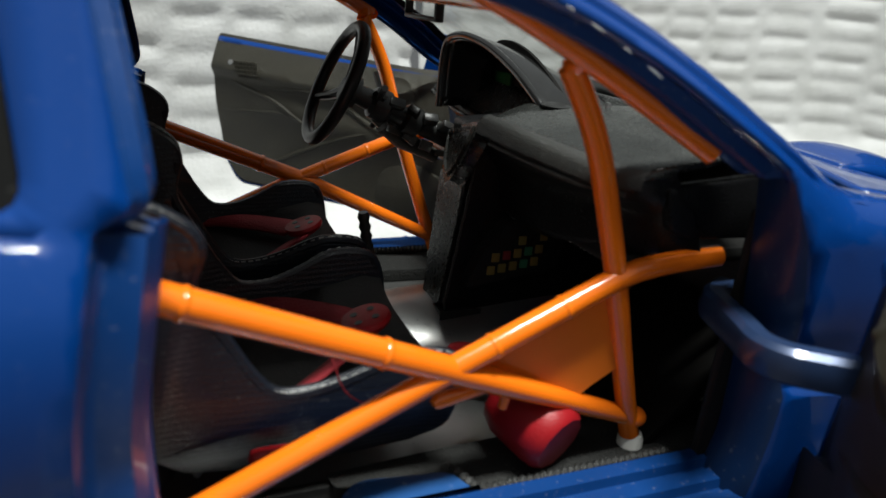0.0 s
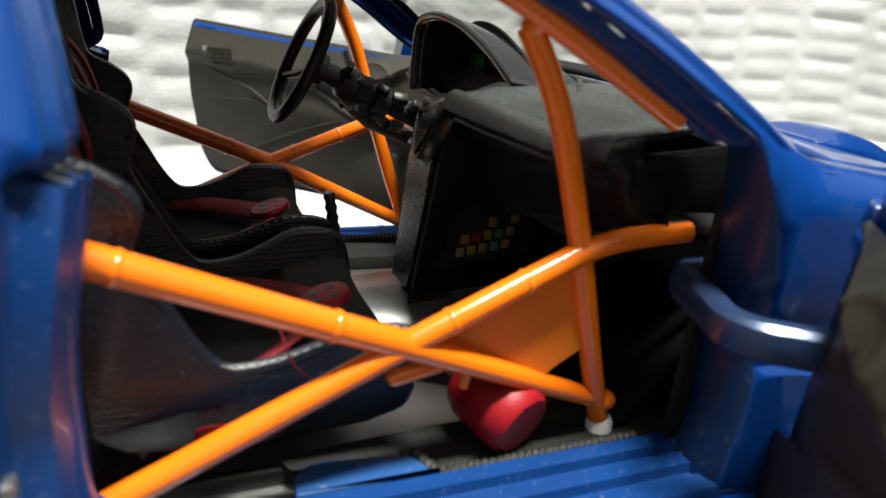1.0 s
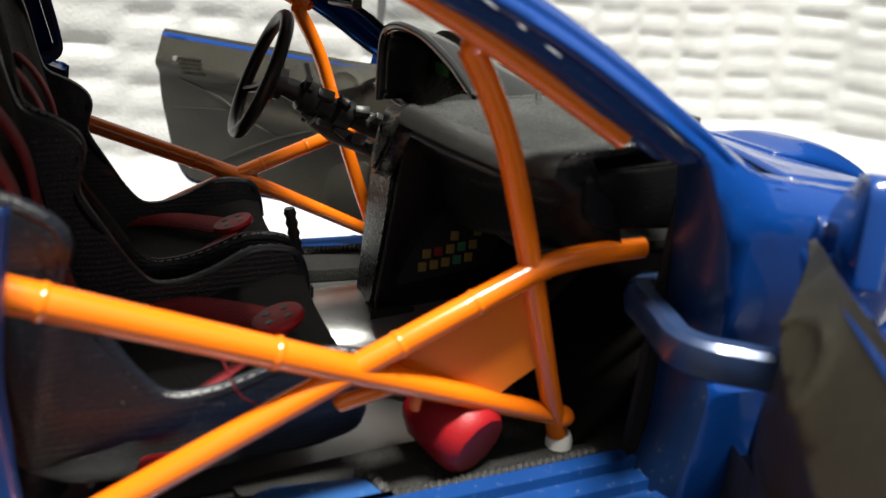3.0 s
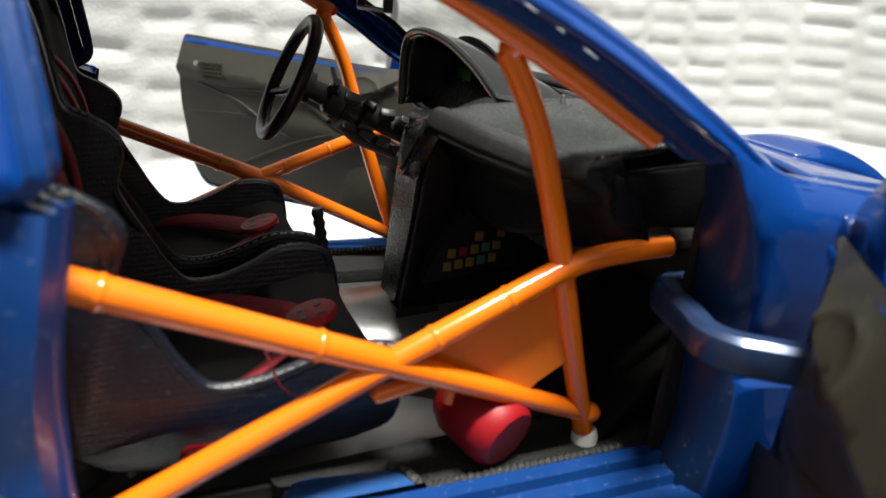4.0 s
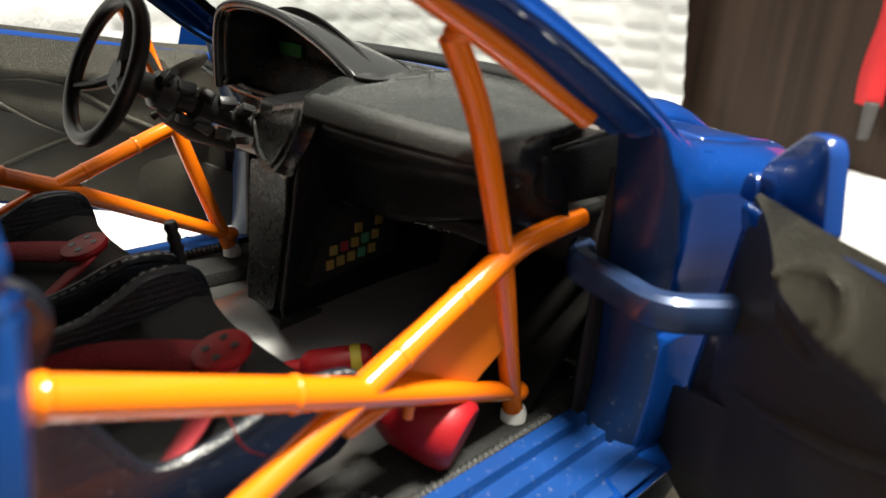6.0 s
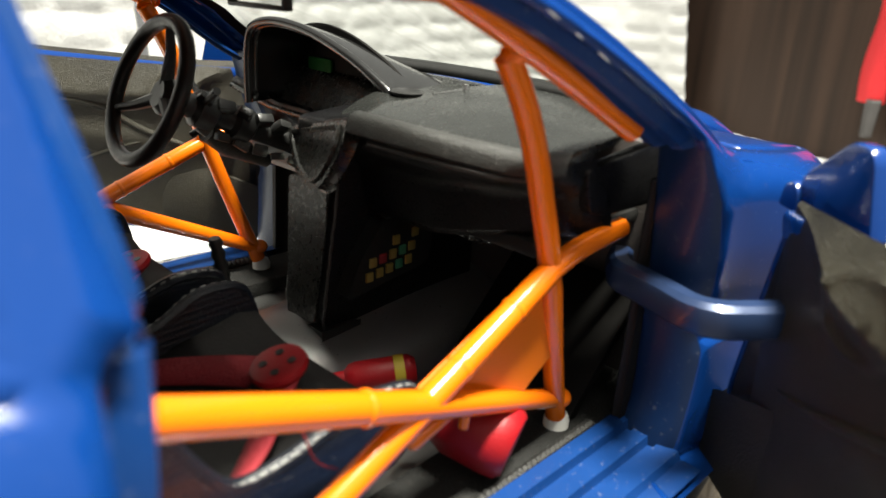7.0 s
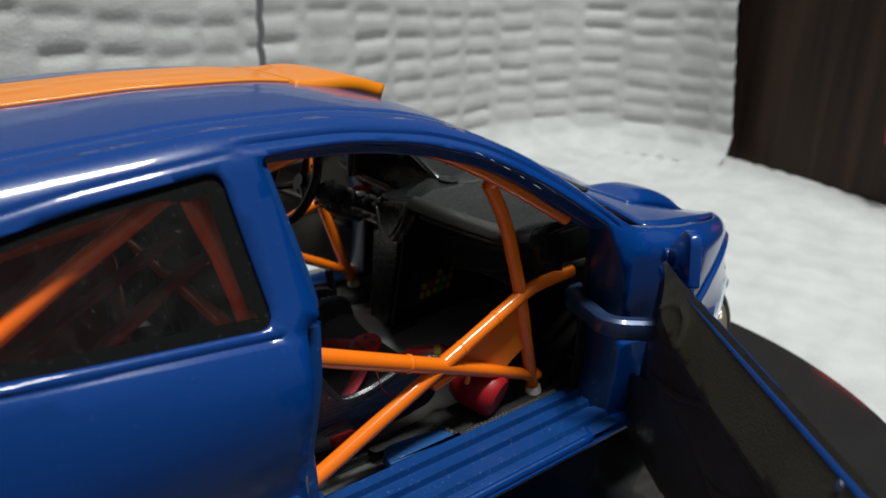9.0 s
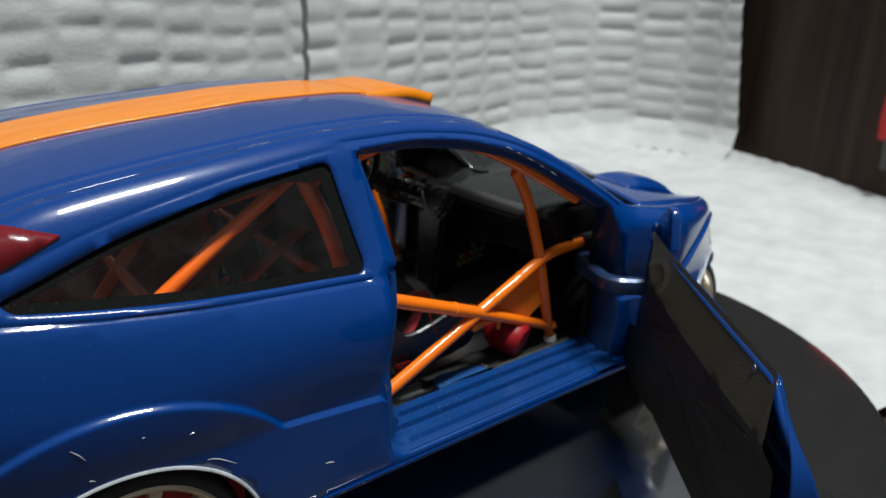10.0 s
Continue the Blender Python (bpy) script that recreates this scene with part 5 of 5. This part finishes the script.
def dashboard():
    front = [(-0.625, -0.03, 0.965), (-0.595, -0.115, 0.958), (-0.53, -0.155, 0.952), (-0.42, -0.182, 0.957), (-0.30, -0.205, 0.963), (-0.14, -0.215, 0.967), (0.0, -0.186, 0.932), (0.147, -0.158, 0.893), (0.21, -0.06, 0.888), (0.30, -0.01, 0.885), (0.48, 0.0, 0.885), (0.64, -0.03, 0.93)]

    def edge(y):
        xs = [(p[0], p[1]) for p in front]
        zs = [(p[0], p[2]) for p in front]
        return lerp_table(y, xs), lerp_table(y, zs)
    bm = bmesh.new()

    def top(a, b):
        y = -0.615 + 1.255 * b
        x0, z0 = edge(y)
        x1 = 0.21 + 0.13 * (1 - (y / 0.64) ** 2)
        sw = math.sin(math.pi * a)
        x = x0 + (x1 - x0) * a
        if y > -0.14:
            low, high = z0 + 0.004 * noise.noise((a * 9, y * 9, 2)), lerp_table(y, [(-0.14, z0 + 0.03), (0.0, 0.985), (0.7, 1.0)])
            k = step01(0.0, 0.10, x) if y > 0.04 else step01(x0, x0 + 0.12 + 0.08 * step01(-0.14, 0.04, y), x)
            return Vector((x, y, low + (high - low) * k))
        return Vector((x, y, z0 + 0.030 * a + 0.014 * sw + 0.010 * step01(0.0, 0.08, a) + 0.004 * noise.noise((a * 4, y * 5, 1))))
    grid(bm, 36, 64, top)
    pad = thicken(part("dashboard", bm, DASH, car, "dusty black dashboard with a grained edge"), 0.012)
    bm = bmesh.new()

    def face(a, b):
        y = -0.615 + 1.255 * b
        x0, z0 = edge(y)
        bulge = 0.012 * math.sin(math.pi * min(1, a * 2.2)) + 0.045 * step01(0.25, 0.5, a)
        low = 0.165 + 0.06 * step01(-0.55, -0.25, y) - 0.12 * step01(0.10, 0.2, y)
        return Vector((x0 + 0.006 + 0.05 * a + bulge, y, z0 + 0.004 - low * a))
    grid(bm, 14, 40, face)
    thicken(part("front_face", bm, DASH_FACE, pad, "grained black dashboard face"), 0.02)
    bm = bmesh.new()
    box(bm, (-0.08, -0.53, 0.750), (0.30, 0.53, 0.785), 0.012)
    part("underside", bm, BLACK, pad)
    # grained strip along the edge
    bm = bmesh.new()
    rows = []
    for k in range(25):
        y = -0.60 + 0.46 * k / 24
        x0, z0 = edge(y)
        rows.append([bm.verts.new((x0 + dx, y, z0 + dz)) for dx, dz in ((0.026, 0.0175), (0.016, 0.0175), (0.003, 0.012), (-0.006, 0.0), (-0.009, -0.020), (-0.006, -0.025), (0.004, -0.026))])
    for a, b in zip(rows, rows[1:]):
        for k in range(6):
            bm.faces.new((a[k], b[k], b[k + 1], a[k + 1]))
    part("edge_strip", bm, EDGE_GRAIN, pad, "grained black edge strip")
    bm = bmesh.new()
    prism(bm, rounded([(-0.06, 0.94), (0.22, 0.965), (0.30, 0.90), (0.30, 0.83), (0.02, 0.84), (-0.035, 0.855)], 0.015, 3), lambda u, v, w: Vector((u, -0.612 + w, v)), 0.03, 0.006)
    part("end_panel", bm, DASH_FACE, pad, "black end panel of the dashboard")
    # top vents, bolt and groove
    bm = bmesh.new()
    lathe(bm, [(0.0, 0.0), (0.030, 0.0), (0.036, 0.008), (0.030, 0.011), (0.018, 0.003), (0.0, 0.002)], Matrix.Translation((0.034, -0.039, 0.984)) @ Matrix.Diagonal((1, 1.3, 1, 1)), 20)
    part("top_vent", bm, BLACK, pad, "small round black vent")
    # thin lip under the grained edge
    bm = bmesh.new()
    poly_tube(bm, [(edge(y)[0] - 0.004, y, edge(y)[1] - 0.034) for y in (-0.58, -0.50, -0.42, -0.34, -0.26, -0.20)], 0.0055, 6)
    part("lip", bm, EDGE_GRAIN, pad, "worn lip under the dashboard edge")
    bm = bmesh.new()
    poly_tube(bm, [(0.10, -0.165, 1.004), (0.10, -0.165, 1.020)], [0.009, 0.006], 10)
    part("bolt", bm, STEEL, pad, "small bright bolt")
    bm = bmesh.new()
    poly_tube(bm, [(0.02, -0.14, 1.000), (0.09, -0.163, 1.006)], 0.004, 6)
    part("groove_rib", bm, BLACK, pad)
    # windscreen base trim
    bm = bmesh.new()

    def band(a, b):
        y = -0.47 + 0.94 * b
        x1 = 0.21 + 0.13 * (1 - (y / 0.64) ** 2)
        return Vector((x1 - 0.05 + 0.08 * a, y, 1.004 + 0.018 * math.sin(math.pi * min(1, 1.4 * a)) + 0.012 * a))
    grid(bm, 8, 24, band)
    thicken(part("base_trim", bm, BLACK, pad, "black trim at the windscreen base"), 0.012)

    # instrument binnacle
    peak = [(-0.015, 0.960), (0.0, 0.984), (0.05, 1.016), (0.13, 1.058), (0.25, 1.102), (0.36, 1.121), (0.44, 1.116), (0.482, 1.09), (0.497, 1.02), (0.500, 0.90)]
    arch = smooth_path([(0, y, z) for y, z in peak], 4)
    bm = bmesh.new()
    rows = []
    for k in range(13):
        a = k / 12
        rows.append([bm.verts.new((0.022 + 0.24 * a - 0.15 * max(0, p.y), 0.215 + (p.y - 0.215) * (1 - 0.10 * a), 0.965 + (p.z - 0.965) * (1 - 0.55 * a ** 1.6))) for p in arch])
    for a, b in zip(rows, rows[1:]):
        for k in range(len(arch) - 1):
            bm.faces.new((a[k], a[k + 1], b[k + 1], b[k]))
    thicken(part("binnacle", bm, GLOSS_BLACK, pad, "black hooded instrument binnacle"), 0.018)
    bm = bmesh.new()
    poly_tube(bm, [v + Vector((0.019 - 0.15 * max(0, v.y), 0, -0.004)) for v in arch], 0.012, 10)
    part("binnacle_rim", bm, GLOSS_BLACK, pad, "rounded black binnacle rim")
    bm = bmesh.new()
    prism(bm, [(p.y, p.z - 0.01) for p in arch] + [(0.49, 0.87), (0.03, 0.88)], lambda u, v, w: Vector((0.10 + w, u, v)), 0.01)
    gauge = part("gauge_panel", bm, DEEP_BLACK, pad, "black gauge panel with a small green display", smooth=False)
    bm = bmesh.new()
    box(bm, (0.088, 0.320, 0.955), (0.099, 0.425, 1.022), 0.006)
    part("display", bm, surface("green_display", (0.006, 0.075, 0.014), 0.6, vary=0.6, scale=2000, specular=0.1), gauge, "small dark green display")
    for y, z, r in ((0.47, 0.945, 0.03), (0.24, 0.945, 0.03)):
        bm = bmesh.new()
        lathe(bm, [(0.0, 0.0), (r * 0.8, 0.0), (r, 0.008), (r * 0.9, 0.012), (r * 0.75, 0.004), (0.0, 0.003)], Matrix.Translation((0.098, y, z)) @ Matrix.Rotation(radians(-90), 4, "Y"), 20)
        part("dial", bm, GREY_SCUFFED, gauge, "small grey dial")

    # centre tower
    bm = bmesh.new()
    prism(bm, rounded([(-0.225, 0.458), (-0.245, 0.50), (-0.215, 0.72), (-0.195, 0.865), (-0.195, 0.94), (0.05, 0.96), (0.26, 0.94), (0.26, 0.44), (0.0, 0.44)], 0.015, 3), lambda u, v, w: Vector((u + 0.012, -0.065 + w, v)), 0.155, 0.010)
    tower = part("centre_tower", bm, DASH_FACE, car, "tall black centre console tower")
    bm = bmesh.new()
    prism(bm, rounded([(0.0, 0.485), (0.10, 0.475), (0.125, 0.70), (0.135, 0.80), (0.0, 0.80), (-0.01, 0.70)], 0.012, 3), lambda u, v, w: Vector((-0.228 + 0.12 * (v - 0.48) - w, -0.04 + u, v)), 0.012, 0.004)
    part("tower_front", bm, TOWER, tower, "scuffed grey tower front")
    bm = bmesh.new()
    p0, pu, pv = Vector((-0.158, 0.147, 0.892)), Vector((-0.051, -0.290, 0.070)), Vector((-0.087, -0.209, -0.080))
    out = (pv.cross(pu)).normalized()
    out = out if out.x < 0 else -out
    shield = rounded([(0.0, 0.0), (0.93, 0.0), (0.75, 0.30), (0.41, 0.69), (0.15, 0.93), (0.0, 1.0), (-0.08, 0.95), (-0.15, 0.74), (-0.10, 0.35)], [0.02, 0.02, 0.1, 0.15, 0.1, 0.05, 0.1, 0.15, 0.15], 4)
    prism(bm, shield, lambda u, v, w: p0 + pu * u + pv * v - out * 0.03 + out * w, 0.036, 0.006)
    vent = part("dial_housing", bm, TOWER, tower, "scuffed grey shield-shaped dial housing")
    bm = bmesh.new()
    inner_ring = [((u - 0.30) * 0.84 + 0.30, (v - 0.38) * 0.84 + 0.38) for u, v in shield]
    poly_tube(bm, [p0 + pu * u + pv * v + out * 0.008 for u, v in inner_ring], 0.006, 6, closed=True)
    part("ridge", bm, TOWER, vent, "worn raised ridge")
    bm = bmesh.new()
    prism(bm, [(-0.245, 0.452), (-0.14, 0.452), (-0.14, 0.475), (-0.245, 0.475)], lambda u, v, w: Vector((u, -0.085 + w, v)), 0.13, 0.004)
    part("tower_foot", bm, BLACK, tower)
    bm = bmesh.new()
    way = smooth_path([(-0.229, -0.066, 0.470), (-0.230, -0.066, 0.505), (-0.214, -0.066, 0.62), (-0.198, -0.066, 0.735), (-0.184, -0.066, 0.845)], 14)
    poly_tube(bm, [p + 0.0018 * noise.noise_vector(p * 60) for p in way], [0.0035 + 0.003 * max(0, noise.noise(p * 45)) for p in way], 6)
    part("worn_edge", bm, EDGE_GRAIN, tower, "pale worn edge of the tower")
    # fuse board of coloured squares
    bm = bmesh.new()
    prism(bm, rounded([(-0.195, 0.555), (0.050, 0.590), (0.075, 0.720), (-0.09, 0.72), (-0.155, 0.64)], 0.008, 3), lambda u, v, w: Vector((u, -0.112 + w, v)), 0.06, 0.004)
    board = part("switch_board", bm, BLACK, tower, "black switch board with coloured keys")
    cols = {"y": surface("amber_key", (0.26, 0.19, 0.05), 0.5), "r": surface("red_key", (0.26, 0.025, 0.03), 0.5), "g": surface("green_key", (0.045, 0.22, 0.12), 0.5)}
    for r, line in enumerate(("yyygy", "yrygy", "..y.y")):
        for c, k in enumerate(line):
            if k == ".":
                continue
            bm = bmesh.new()
            u, v = -0.135 + 0.030 * c + 0.010 * r, 0.594 + 0.033 * r + 0.004 * c
            box(bm, (u - 0.0105, -0.117, v - 0.0115), (u + 0.0105, -0.110, v + 0.0115), 0.002)
            part("key", bm, cols[k], board, {"y": "amber key", "r": "red key", "g": "green key"}[k])
    # round knob and hoses under the dash
    bm = bmesh.new()
    bmesh.ops.create_uvsphere(bm, u_segments=12, v_segments=8, radius=0.016, matrix=Matrix.Translation((-0.09, -0.12, 0.745)))
    part("knob", bm, GREY_SCUFFED, tower, "small grey knob")
    for k in range(3):
        bm = bmesh.new()
        pts = [(-0.07 + 0.03 * k, -0.12 - 0.05 * k, 0.755 - 0.01 * k), (0.02, -0.24 - 0.04 * k, 0.715), (0.12, -0.34 - 0.03 * k, 0.72 + 0.01 * k), (0.22, -0.40, 0.74)]
        way = smooth_path(pts, 10)
        poly_tube(bm, way, [0.011 + 0.005 * (q % 2) for q in range(len(way))], 8)
        part("hose", bm, TOWER, tower, "black corrugated hose")


dashboard()


def steering():
    c = Vector((-0.452, 0.240, 0.993))
    ax = Vector((-0.90, 0.04, 0.40)).normalized()
    m = Matrix.Translation(c) @ ax.to_track_quat("Z", "Y").to_matrix().to_4x4()
    bm = bmesh.new()
    poly_tube(bm, [m @ Vector((0.153 * math.cos(2 * math.pi * k / 40), 0.153 * math.sin(2 * math.pi * k / 40), 0)) for k in range(40)], 0.0165, 12, closed=True)
    wheel_ = part("steering_wheel", bm, BLACK, car, "black three-spoke steering wheel")
    for a in (90, 205, 335):
        bm = bmesh.new()
        u = Vector((math.cos(radians(a)), math.sin(radians(a)), 0))
        poly_tube(bm, [m @ (u * 0.02 - Vector((0, 0, 0.035))), m @ (u * 0.09 - Vector((0, 0, 0.022))), m @ (u * 0.146)], [0.016, 0.012, 0.009], 8)
        part("spoke", bm, BLACK, wheel_)
    bm = bmesh.new()
    lathe(bm, [(0.0, -0.02), (0.030, -0.02), (0.042, -0.035), (0.042, -0.06), (0.0, -0.06)], m, 20)
    part("hub", bm, BLACK, wheel_)
    bm = bmesh.new()
    col = [(-0.06, 0.026), (-0.10, 0.028), (-0.11, 0.042), (-0.15, 0.044), (-0.16, 0.028), (-0.20, 0.028), (-0.21, 0.040), (-0.25, 0.040), (-0.26, 0.026), (-0.36, 0.026), (-0.46, 0.030)]
    poly_tube(bm, [m @ Vector((0, 0, h)) for h, _ in col], [r for _, r in col], 14)
    column = part("steering_column", bm, BLACK, car, "black steering column with stalk switches")
    dice = random.Random(7)
    for k in range(18):
        bm = bmesh.new()
        a, h = 0.6 + k * 2.1, -0.11 - 0.017 * k
        at_ = m @ Vector((0.043 * math.cos(a), 0.043 * math.sin(a), h))
        sx, sy, sz = dice.uniform(0.008, 0.020), dice.uniform(0.007, 0.016), dice.uniform(0.008, 0.022)
        tilt = Euler((dice.uniform(-0.5, 0.5), dice.uniform(-0.5, 0.5), a)).to_matrix().to_4x4()
        box(bm, (-sx, -sy, -sz), (sx, sy, sz), 0.003, Matrix.Translation(at_) @ m.to_3x3().to_4x4() @ tilt)
        part("switch", bm, BLACK if k % 3 == 0 else GREY_SCUFFED, column)
    for k, (a, length) in enumerate(((0.4, 0.12), (2.6, 0.13), (3.9, 0.09))):
        bm = bmesh.new()
        u = Vector((math.cos(a), math.sin(a), 0.25))
        poly_tube(bm, [m @ (u * 0.03 + Vector((0, 0, -0.12 - 0.03 * k))), m @ (u * length + Vector((0, 0, -0.12 - 0.03 * k)))], [0.006, 0.009], 8)
        part("stalk", bm, BLACK, column, "black stalk switch")
    bm = bmesh.new()
    poly_tube(bm, [m @ Vector((-0.03, -0.045, -0.17)), m @ Vector((-0.05, -0.06, -0.24)), m @ Vector((-0.05, -0.06, -0.36))], [0.022, 0.026, 0.020], 10)
    part("column_motor", bm, GREY_SCUFFED, column, "grey scuffed column bracket")


steering()
